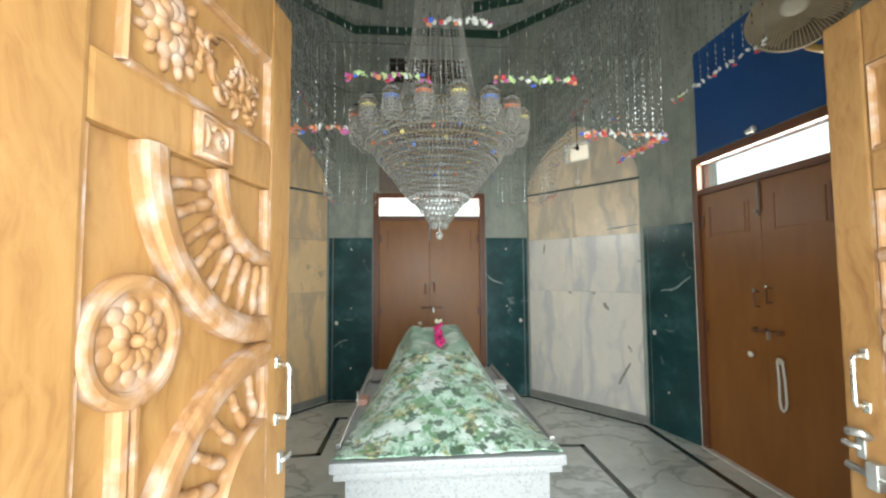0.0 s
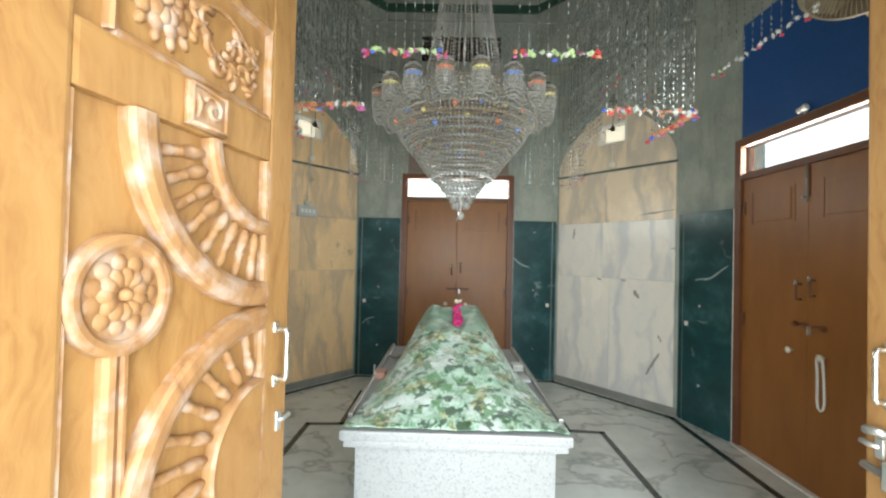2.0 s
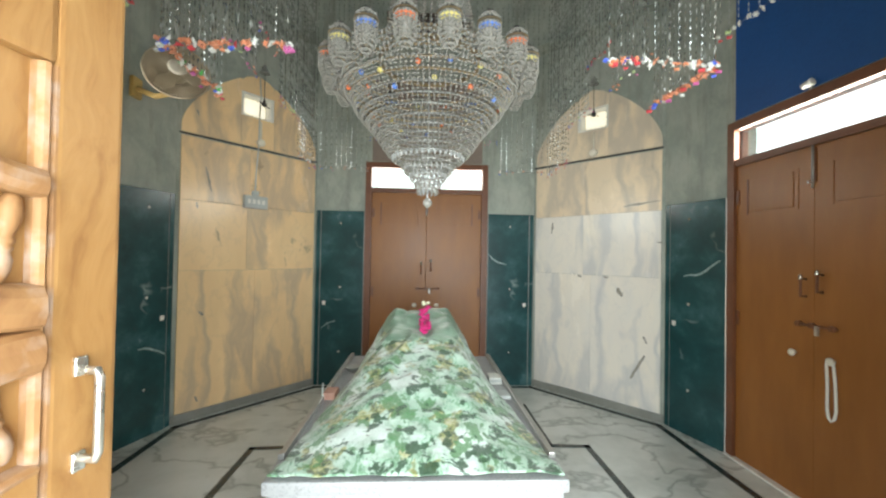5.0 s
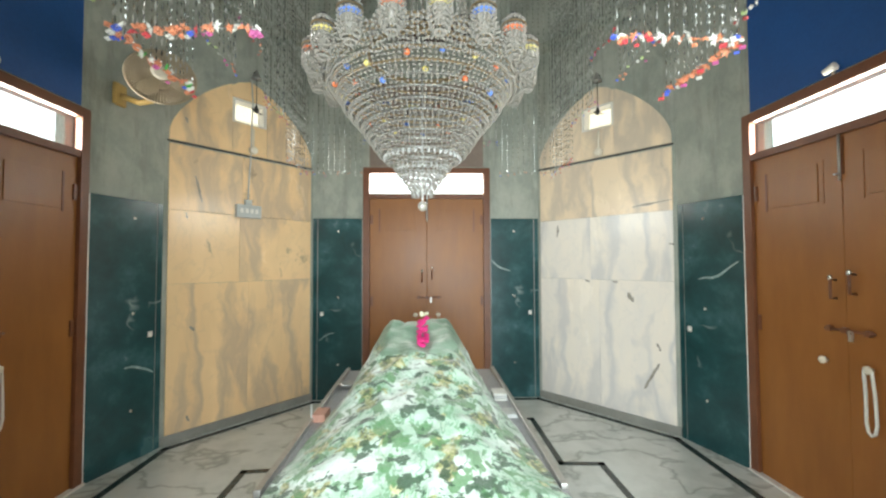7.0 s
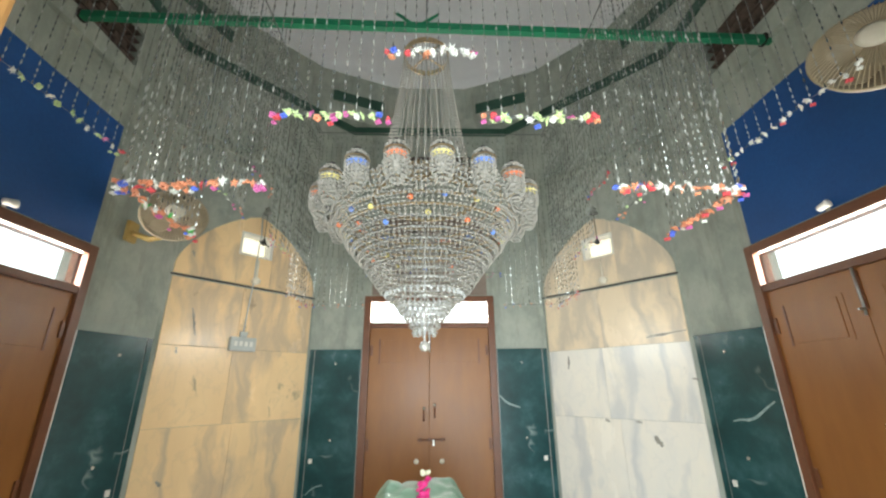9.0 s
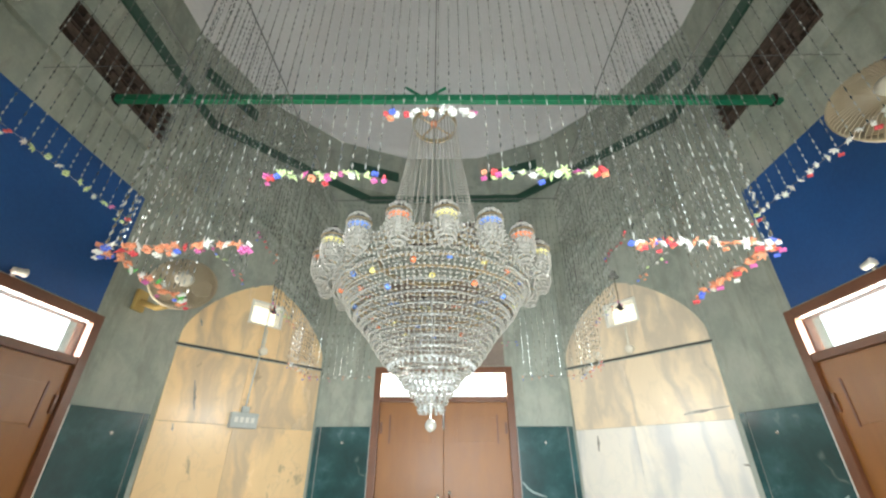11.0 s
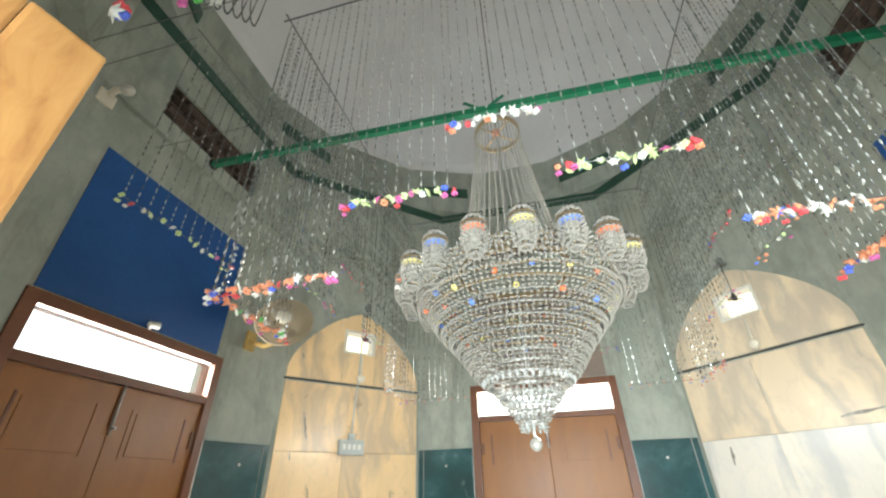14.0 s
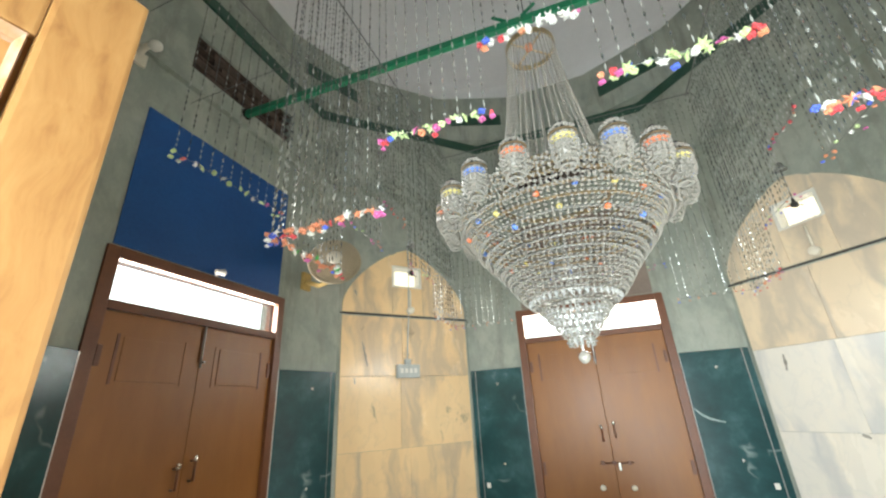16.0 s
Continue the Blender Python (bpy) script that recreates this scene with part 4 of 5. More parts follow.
    bm_box((0.452, -0.006, 1.237), (0.468, -0.001, 1.260), 0.002, h)
    bm_box((0.452, -0.006, 1.122), (0.468, -0.001, 1.145), 0.002, h)
    q("door_handle", h, CHROME, "worn chrome pull handle")
    k = bm_box((0.468, -0.007, 1.02), (0.486, -0.001, 1.062), 0.002)
    bm_tube([(0.477, -0.004, 1.042), (0.500, -0.008, 1.042), (0.514, -0.008, 1.043)], 0.006, 8, k)
    q("latch", k, STEEL, "steel latch")
    return d


LEAF_SIZE = Matrix.Diagonal((1.119, 1.15, 1.146, 1))
carved_leaf(4, Matrix.Translation((-0.597, -2.149, -0.183)) @ Matrix.Rotation(radians(81), 4, 'Z') @ LEAF_SIZE, False, "open carved golden teak door leaf with sunbursts")
leaf_r = carved_leaf(5, Matrix.Translation((0.915, -2.21, -0.183)) @ Matrix.Rotation(radians(88), 4, 'Z') @ LEAF_SIZE, True, "open carved golden teak door leaf with an aldrop bolt")
# aldrop bolt on the second leaf
al = bm_tube([(0.25, 0.014, 0.98), (0.50, 0.016, 1.0)], 0.008, 8)
bm_box((0.28, 0.0, 0.96), (0.305, 0.02, 1.005), 0.003, al)
bm_box((0.43, 0.0, 0.97), (0.455, 0.024, 1.025), 0.003, al)
bm_tube([(0.40, 0.016, 0.995), (0.41, 0.03, 0.95), (0.405, 0.03, 0.89)], [0.007, 0.009, 0.011], 8, al)
bm_tube([(0.46, 0.004, 1.07), (0.46, 0.02, 1.08), (0.49, 0.022, 1.075)], 0.009, 8, al)
part("aldrop_bolt", al, STEEL, leaf_r, "dull steel aldrop bolt", True)

# wooden frame of the entrance
EL, ER = ENTRY - 0.835, ENTRY + 0.835
fr = bm_box((EL, -2.44, 0.0), (EL + 0.068, -2.25, 2.19), 0.006)
bm_box((ER - 0.068, -2.44, 0.0), (ER, -2.25, 2.19), 0.006, fr)
bm_box((EL + 0.068, -2.44, 2.118), (ER - 0.068, -2.25, 2.19), 0.006, fr)
structure("trim_door_frame", fr, TEAK, "golden teak frame of the entrance", "door frame")
structure("trim_threshold", bm_box((EL + 0.068, -2.45, -0.004), (ER - 0.068, -2.19, 0.008), 0.003), PALE, "pale marble threshold", "threshold")

# ---- the tomb ----
TX, Y0, Y1 = -0.04, -0.91, 0.72
tomb = thing("tomb", Matrix.Translation((TX, 0, 0)), "speckled white granite tomb chest under a printed cloth", "tomb")
part("chest", bm_box((-0.44, Y0 + 0.05, 0.0), (0.44, Y1 - 0.05, 0.60), 0.006), GRAN, tomb)
part("plinth", bm_box((-0.47, Y0 + 0.02, 0.0), (0.47, Y1 - 0.02, 0.09), 0.012), GRAN, tomb)
part("lower_ledge", bm_box((-0.485, Y0 + 0.012, 0.60), (0.485, Y1 - 0.012, 0.632), 0.010), GRAN, tomb)
part("top_slab", bm_box((-0.50, Y0, 0.632), (0.50, Y1, 0.678), 0.012), GRAN, tomb)
for s in (-1, 1):
    part("edge_rail", bm_box((s * 0.485 - 0.012, Y0 + 0.14, 0.678), (s * 0.485 + 0.012, Y1 - 0.01, 0.70), 0.006), STEEL, tomb, "grey raised edge of the slab")

# the cloth: a grid draped over the grave mound
NX, NY = 72, 96
cl = bmesh.new()
grid = []
for j in range(NY + 1):
    y = Y0 + 0.01 + (0.60 - Y0) * j / NY
    row = []
    for i in range(NX + 1):
        s = -1 + 2 * i / NX
        fy = min(1.0, max(0.0, (y - Y0 - 0.02) / 1.16))
        rise = 0.36 * (fy ** 0.9)
        if y > 0.36:
            rise *= max(0.0, 1 - ((y - 0.36) / 0.24) ** 2) ** 0.5
        w = 0.475 - 0.10 * fy
        if y < Y0 + 0.10:
            w += 0.01
        wt = 0.155 + 0.03 * (1 - fy)
        x = s * w
        k = max(0.0, min(1.0, (w - abs(x)) / (w - wt)))
        k = k ** 0.85
        k = k * k * (3 - 2 * k) * 0.5 + k * 0.5
        nz = noise.noise(Vector((x * 6, y * 6, 1.7))) * 0.022 + noise.noise(Vector((x * 17, y * 15, 4.2))) * 0.013 + (0.25 - abs(noise.noise(Vector((x * 9, y * 5, 6.4))))) * 0.022
        hem = 0.007 + 0.012 * abs(noise.noise(Vector((x * 9, y * 9, 8.0))))
        z = 0.682 + hem + rise * k + nz * (0.25 + min(1, rise * k * 5))
        row.append(cl.verts.new((TX + x + 0.012 * noise.noise(Vector((y * 8, s * 3, 2.0))), y + 0.012 * noise.noise(Vector((x * 9, 3.1, 0.4))), max(z, 0.6815))))
    grid.append(row)
for j in range(NY):
    for i in range(NX):
        f = cl.faces.new((grid[j][i], grid[j][i + 1], grid[j + 1][i + 1], grid[j + 1][i]))
        c = f.calc_center_median()
        f.material_index = 1 if (c.z > 0.955 + 0.02 * noise.noise(c * 9)) else 0
cloth = part("tomb_cloth", cl, [CLOTH, CLOTH_TOP], None, "", True)
tagged(cloth, "crumpled mint satin cloth printed with leaves over the tomb", "cloth")
so = cloth.modifiers.new("thickness", 'SOLIDIFY')
so.thickness, so.offset = 0.004, 1.0


def cloth_height(x, y):
    return max(v.co.z for v in cloth.data.vertices if abs(v.co.x - x) < 0.02 and abs(v.co.y - y) < 0.02)


# magenta flower bunch on top of the cloth
rnd = random.Random(11)
fb = bmesh.new()
for k in range(40):
    t = k / 39
    p = Vector((TX + 0.02 + rnd.uniform(-0.022, 0.022), -0.01 + 0.26 * t + rnd.uniform(-0.01, 0.01), 0.0))
    z = cloth_height(p.x, p.y) + rnd.uniform(0.005, 0.035)
    bmesh.ops.create_icosphere(fb, subdivisions=1, radius=rnd.uniform(0.012, 0.019), matrix=Matrix.Translation((p.x, p.y, z)) @ Matrix.Diagonal((1, 1, 0.8, 1)))
for v in fb.verts:
    v.co += Vector((rnd.uniform(-1, 1), rnd.uniform(-1, 1), rnd.uniform(-1, 1))) * 0.003
bunch = part("flower_bunch", fb, ROSE, None)
tagged(bunch, "bunch of magenta rose petals on the tomb cloth", "flowers")
pale = bmesh.new()
for k in range(7):
    bmesh.ops.create_icosphere(pale, subdivisions=1, radius=rnd.uniform(0.010, 0.016), matrix=Matrix.Translation((TX + 0.02 + rnd.uniform(-0.025, 0.025), 0.29 + rnd.uniform(-0.015, 0.02), cloth_height(TX + 0.02, 0.29) + 0.03 + rnd.uniform(0, 0.012))))
part("pale_petals", pale, PETALS[7], bunch, "pale petals at the tip")

# small things on the slab beside the cloth
box = thing("incense_stand", Matrix.Translation((TX - 0.452, -0.13, 0.678)), "terracotta card box with a thin upright on the slab", "incense box")
part("box", bm_box((-0.03, -0.05, 0.0), (0.03, 0.05, 0.035), 0.004), PINK_BOX, box)
part("upright", bm_box((-0.034, -0.055, 0.0), (-0.028, -0.045, 0.085), 0.002), GREY_PL, box)
bowl = part("metal_bowl", bm_lathe([(0.02, 0), (0.035, 0.004), (0.045, 0.022), (0.047, 0.03), (0.042, 0.028), (0.032, 0.008), (0, 0.006)], 20), STEEL, None, "", True, Matrix.Translation((TX - 0.425, 0.33, 0.680)))
tagged(bowl, "small dull steel bowl on the tomb slab", "bowl")
bk = thing("folded_cloth", Matrix.Translation((TX + 0.43, 0.12, 0.680)), "folded white cloth on the tomb slab", "cloth")
for i in range(3):
    part("fold", bm_box((-0.035, -0.06 + 0.004 * i, 0.012 * i), (0.035, 0.06 - 0.006 * i, 0.012 * i + 0.011), 0.005), PETALS[0] if i != 1 else GREY_PL, bk)
bk2 = part("prayer_book", bm_box((-0.03, -0.045, 0), (0.03, 0.045, 0.018), 0.003), GREY_PL, None, "", False, Matrix.Translation((TX + 0.435, -0.13, 0.680)))
tagged(bk2, "small grey book lying on the tomb slab", "book")

# ---- the green beam that carries the chandelier ----
beam = thing("ceiling_beam", Matrix.Translation((0, 0.0, 3.67)) @ Matrix.Rotation(radians(1.3), 4, 'Y'), "green painted iron beam across the shrine", "beam")
part("bar", bm_box((-R - 0.05, -0.021, -0.025), (R + 0.05, 0.021, 0.025), 0.004), BEAM, beam)
for s in (-1, 1):
    part("strut", bm_tube([(-0.08 + s * 0.02, 0, 0.02), (-0.08 + s * 0.13, 0.01, 0.12)], 0.011, 6), BEAM, beam)
    # no hole is cut: a flat disc carries its shade as colour
    part("wall_hole", bm_lathe([(0.045, 0), (0.038, 0.004), (0, 0.005)], 9, Matrix.Translation((s * (R2 - 0.001), 0, 0.0)) @ Matrix.Rotation(radians(-90 * s), 4, 'Y')), DARK, beam, "dark disc painted as a shaded hole in the plaster")

# ---- the crystal chandelier ----
CX, CY = -0.018, 0.045
ch = thing("chandelier", Matrix.Translation((CX, CY, -0.06)) @ Matrix.Scale(1.045, 4), "large crystal bead chandelier with coloured lamp cups", "chandelier")
part("suspension_rod", bm_tube([(0, 0, 2.45), (0, 0, 3.59)], 0.0045, 8), STEEL, ch)
part("long_chain", bm_tube([(0, 0, 3.59), (0, 0, 6.30)], 0.004, 6), BLACK, ch)
part("crown_ring", bm_lathe([(0.126, 3.37), (0.136, 3.37), (0.138, 3.40), (0.126, 3.40)], 32, closed=True), BRASS, ch)
for k in range(2):
    part("cross_bar", bm_box((-0.127, -0.006, 3.386 + 0.005 * k), (0.127, 0.006, 3.391 + 0.005 * k)), BRASS, ch, "", False, Matrix.Rotation(radians(40 + 90 * k), 4, 'Z'))
cr = Beads()
for i in range(46):
    t = i / 45
    cr.add((0.132 + 0.136 * t ** 1.4, 0, 3.385 - 0.93 * t), 0.0066, 0.0102)
strand = cr.mesh("crown_strand", CRYSTAL)
for k in range(40):
    part("crown_strand", strand, None, ch, "strand of crystal beads", False, Matrix.Rotation(2 * math.pi * k / 40, 4, 'Z'))
part("crown_flower", bm_lathe([(0, -0.02), (0.02, -0.01), (0.024, 0.01), (0, 0.022)], 10, Matrix.Translation((0, -0.10, 3.30))), PETALS[2], ch, "orange artificial flower", True)
part("inner_ring", bm_lathe([(0.262, 2.43), (0.274, 2.43), (0.274, 2.45), (0.262, 2.45)], 40, closed=True), BRASS, ch)
TIERS = [(0.40, 2.43), (0.44, 2.392), (0.462, 2.350), (0.466, 2.308), (0.446, 2.266), (0.418, 2.226), (0.388, 2.187), (0.356, 2.148), (0.323, 2.110), (0.290, 2.073), (0.264, 2.037), (0.240, 2.001), (0.216, 1.966), (0.186, 1.932), (0.136, 1.898), (0.117, 1.866), (0.088, 1.832), (0.062, 1.796), (0.046, 1.765)]
for i, (r, z) in enumerate(TIERS):
    hoop = part("hoop", bm_lathe([(r - 0.006, z - 0.004), (r + 0.003, z - 0.004), (r + 0.003, z + 0.004), (r - 0.006, z + 0.004)], 48, closed=True), BRASS if i < 6 else STEEL, ch)
    nxt = TIERS[i + 1] if i + 1 < len(TIERS) else (r * 0.7, z - 0.035)
    drop = z - nxt[1]
    n = max(10, int(2 * math.pi * r / 0.0245))
    tb = Beads()
    rows = 3
    for k in range(n):
        a = 2 * math.pi * (k + 0.5 * (i % 2) * (i > 7)) / n
        for j in range(rows):
            t = (j + 0.35) / rows
            sag = 0.010 if i > 5 else 0.004
            rr = r + 0.004 + sag * math.sin(math.pi * t) + (nxt[0] - r) * t * (0.55 if i > 5 else 0.9)
            tb.add((rr * math.cos(a), rr * math.sin(a), z - drop * 1.12 * t), 0.0086, drop * 1.12 / rows * 0.47)
    part("bead_tier", tb.mesh("bead_tier", CRYSTAL), None, hoop, "hanging cut crystal beads")
pd = Beads()
for r, z, n, h in ((0.190, 1.922, 40, 0.018), (0.122, 1.872, 26, 0.022), (0.093, 1.838, 20, 0.022), (0.060, 1.796, 14, 0.022), (0.044, 1.752, 12, 0.024)):
    for k in range(n):
        a = 2 * math.pi * k / n
        pd.add((r * math.cos(a), r * math.sin(a), z), 0.0085, h, None, 5)
tagged(part("pendant_tier", pd.mesh("pendant_tier", DROP), None, ch, "long crystal drops"), kind="stuff")
part("finial_stem", bm_tube([(0, 0, 2.46), (0, 0, 1.705)], 0.004, 6), STEEL, ch)
part("finial_ball", bm_lathe([(0, 1.660), (0.012, 1.664), (0.022, 1.676), (0.025, 1.688), (0.020, 1.702), (0.008, 1.712), (0, 1.713)], 14), CRYSTAL, ch, "crystal ball finial")
# scalloped bead skirt below the lamp cups
sk = Beads()
for k in range(162):
    a = 2 * math.pi * k / 162
    lobe = abs(math.cos(9 * (a - radians(-82))))
    for j in range(6):
        t = j / 5
        r = 0.520 + 0.052 * lobe - (0.055 + 0.050 * lobe) * t ** 1.4
        sk.add((r * math.cos(a), r * math.sin(a), 2.352 - 0.016 * (1 - lobe) - 0.090 * t), 0.0076, 0.0092)
part("bead_skirt", sk.mesh("bead_skirt", CRYSTAL), None, ch, "scalloped skirt of crystal beads")
# lamp cups round the rim
cupb = Beads()
for k in range(15):
    a = 2 * math.pi * k / 15
    for j in range(11):
        z = -0.150 + 0.029 * j
        r = 0.050 if -0.06 < z < 0.09 else (0.050 - 0.028 * ((-0.06 - z) / 0.095) ** 1.3 if z <= -0.06 else 0.050 * math.cos((z - 0.09) / 0.06 * 1.15))
        cupb.add((r * math.cos(a), r * math.sin(a), z), 0.0094, 0.0135)
cup_mesh = cupb.mesh("cup_beads", CRYSTAL)
cup_glass = mesh_of("cup_core", bm_lathe([(0.0, -0.10), (0.022, -0.09), (0.036, -0.02), (0.037, 0.085), (0.025, 0.12), (0, 0.128)], 16), SMOKED, True)
cup_band = mesh_of("cup_band", bm_lathe([(0.052, 0.070), (0.057, 0.070), (0.057, 0.079), (0.052, 0.079)], 20, closed=True), BRASS)
cup_cap = mesh_of("cup_cap", bm_lathe([(0.024, 0.140), (0.024, 0.156), (0.014, 0.176), (0, 0.180)], 12), BLACK, True)
bulb_bm = []
for b in BULBS:
    bm = bmesh.new()
    bmesh.ops.create_uvsphere(bm, u_segments=12, v_segments=8, radius=0.030)
    bmesh.ops.scale(bm, vec=(1.70, 1.70, 1.0), verts=bm.verts)
    bulb_bm.append(mesh_of("bulb", bm, b, True))
for k in range(18):
    a = radians(-90 + 8 + 20 * k)
    mm = Matrix.Translation((0.528 * math.cos(a), 0.528 * math.sin(a), 2.362)) @ Matrix.Diagonal((0.93, 0.93, 0.58, 1))
    cup = part("lamp_cup", cup_glass, None, ch, "crystal lamp cup", False, mm)
    part("bead_net", cup_mesh, None, cup, "net of crystal beads")
    part("cup_band", cup_band, None, cup, "gilt band")
    part("cup_cap", cup_cap, None, cup, "dark cap")
    part("bulb", bulb_bm[(k + 0) % 3], None, cup, "coloured bulb", False, Matrix.Translation((0, 0, 0.045)))
    part("cup_arm", bm_tube([(-0.10 * math.cos(a), -0.10 * math.sin(a), -0.09), (-0.04 * math.cos(a), -0.04 * math.sin(a), -0.125), (0, 0, -0.10)], 0.005, 6), BRASS, cup)
small = []
for b in BULBS:
    bm = bmesh.new()
    bmesh.ops.create_icosphere(bm, subdivisions=1, radius=0.0145)
    small.append(mesh_of("small_bulb", bm, b, True))
rnd = random.Random(3)
for r, z, n, ph in ((0.432, 2.250, 18, 0), (0.387, 2.180, 14, 0.5)):
    for k in range(n):
        a = 2 * math.pi * (k + ph) / n + rnd.uniform(-0.06, 0.06)
        part("small_bulb", small[(k * 2 + (n == 14)) % 3], None, ch, "small coloured bulb", False, Matrix.Translation((r * math.cos(a), r * math.sin(a), z + rnd.uniform(-0.02, 0.02))))


# ---- bead curtains round the chandelier ----
TOPZ = 3.52


def bead_string(length, seed):
    rnd = random.Random(seed)
    b = Beads()
    b.add((0, 0, -length / 2), 0.0017, length / 2, None, 3)
    z = -0.02
    bright = []
    while z > -length + 0.02:
        h = rnd.choice((0.010, 0.014, 0.018))
        b.add((0, 0, z - h), 0.0035, h)
        if rnd.random() < 0.34:
            bright.append(len(b.f))
        z -= 2 * h + rnd.uniform(0.002, 0.010)
    me = b.mesh("bead_string", SILVER)
    me.materials.append(FOIL)
    me.materials.append(THREAD)
    for i in range(6):
        me.polygons[i].material_index = 2
    for e in bright:
        for i in range(e - 8, e):
            me.polygons[i].material_index = 1
    return me


STRINGS = {}


def string_mesh(z):
    L = round(TOPZ - z, 2)
    k = (L, random.randrange(3))
    if k not in STRINGS:
        STRINGS[k] = bead_string(L, len(STRINGS) + 1)
    return STRINGS[k]


def flower_mesh(name, mat, kind):
    bm = bmesh.new()
    if kind == "star":
        v0 = bm.verts.new((0, 0, 0.010))
        v1 = bm.verts.new((0, 0, -0.006))
        ring = []
        for i in range(12):
            r = 0.026 if i % 2 == 0 else 0.012
            a = 2 * math.pi * i / 12
            ring.append(bm.verts.new((r * math.cos(a), r * math.sin(a), -0.006 if i % 2 == 0 else 0.002)))
        for i in range(12):
            bm.faces.new((v0, ring[i], ring[(i + 1) % 12]))
            bm.faces.new((v1, ring[(i + 1) % 12], ring[i]))
    else:
        for i in range(6):
            a = 2 * math.pi * i / 6
            bmesh.ops.create_icosphere(bm, subdivisions=1, radius=0.0085, matrix=Matrix.Translation((0.010 * math.cos(a), 0.010 * math.sin(a), 0.004 * (i % 2))))
    return mesh_of(name, bm, mat)


STAR = [flower_mesh("star_flower", p, "star") for p in PETALS]
BALL = [flower_mesh("ball_flower", p, "ball") for p in PETALS]
W_, LI, OR, MA, RE, BL, GR, CR_, PU = range(9)


def garland(a, b, main, accents, ends, seed, label, pitch=0.0165, size=0.84):
    """A row of artificial flowers from a to b, at the feet of the strings."""
    rnd = random.Random(seed)
    a, b = Vector(a), Vector(b)
    L = (b - a).length
    g = thing("flower_garland", Matrix.Translation(a), label, "garland", "flower garlands")
    d = b - a
    part("cord", bm_tube([(0, 0, 0.005), tuple(d / 2 + Vector((0, 0, 0.002))), tuple(d + Vector((0, 0, 0.005)))], 0.0012, 5), THREAD, g)
    n = max(4, int(L / pitch))
    for i in range(n + 1):
        t = i / n
        p = d * t + Vector((rnd.uniform(-0.010, 0.010), rnd.uniform(-0.010, 0.010), rnd.uniform(-0.008, 0.008)))
        rot = Matrix.Rotation(rnd.uniform(0, 6), 4, 'Z') @ Matrix.Rotation(rnd.uniform(0.6, 1.6), 4, 'X') if rnd.random() < 0.6 else Matrix.Rotation(rnd.uniform(0, 6), 4, 'X')
        end = i <= 1 or i >= n - 1
        c = rnd.choice(ends) if end else (rnd.choice(accents) if rnd.random() < 0.13 else main if rnd.random() < 0.80 else W_)
        me = STAR[c] if (not end and rnd.random() < 0.75) else BALL[c]
        part("flower", me, None, g, "", False, Matrix.Translation(p) @ rot @ Matrix.Scale(size * rnd.uniform(0.7, 1.05), 4))
        if rnd.random() < 0.22 or end:
            c = rnd.choice(ends)
            part("blossom", BALL[c], None, g, "", False, Matrix.Translation(p + Vector((rnd.uniform(-.015, .015), rnd.uniform(-.015, .015), -0.020))) @ Matrix.Scale(size * rnd.uniform(0.55, 0.9), 4))
    return g


# each side has five steps: low at the corners, high in the middle
STEPS = ((-0.915, -0.505, 2.073, OR, (RE, BL, GR, W_)), (-0.499, -0.161, 2.313, LI, (MA, BL, OR)), (-0.155, 0.130, 2.567, W_, (RE, BL)), (0.152, 0.502, 2.313, LI, (MA, GR, BL)), (0.527, 0.915, 2.073, OR, (RE, W_, BL)))
HALF = 0.92
CURTAIN_X = 0.03
random.seed(21)


def bead_curtain(m, mirror, label, seed, count, middle, sparse):
    """sparse: tells from the middle of a step whether its flowers are few and small."""
    c = thing("bead_curtain", m @ Matrix.Translation((0, HALF, TOPZ)), label, "bead curtain", "bead curtains round the chandelier")
    part("top_rod", bm_tube([(-0.95, 0, 0), (0.95, 0, 0)], 0.004, 6), THREAD, c, "thin dark top rod", True)
    for u0, u1, z, main, acc in STEPS:
        main = middle if main == W_ else main
        if mirror:
            u0, u1 = -u1, -u0
        n = max(3, round((u1 - u0) / count))
        for k in range(n):
            u = u0 + 0.01 + (u1 - u0 - 0.02) * k / (n - 1)
            part("bead_string", string_mesh(z), None, c, "", False, Matrix.Translation((u, random.uniform(-0.006, 0.006), 0)) @ Matrix.Rotation(random.uniform(0, 1.5), 4, 'Z'))
        a = m @ Vector((u0, HALF, z))
        b = m @ Vector((u1, HALF, z))
        ends = (MA, RE, BL, W_, OR) if main != LI else (MA, OR, RE, BL)
        seed += 1
        garland(a, b, main, acc, ends, seed, {OR: "garland of orange and white artificial flowers on bead strings", LI: "garland of lime and cream star flowers on bead strings", W_: "garland of white and red artificial flowers on bead strings", RE: "short garland of red and orange flowers on bead strings"}[main], *((0.045, 0.46) if sparse((u0 + u1) / 2) else (0.0165, 0.80)))
    return c


for i, ang in enumerate((180, 90, -90, 0)):
    bead_curtain(Matrix.Translation((CURTAIN_X, 0, 0)) @ Matrix.Rotation(radians(ang), 4, 'Z'), ang == 180, "curtain of silver bead strings with stepped lower edge", 100 * i, 0.037 if ang in (0, 180) else 0.026, W_ if ang in (0, 180) else RE,
                 {180: lambda u: False, 0: lambda u: True, 90: lambda u: u > -0.4, -90: lambda u: u < 0.4}[ang])

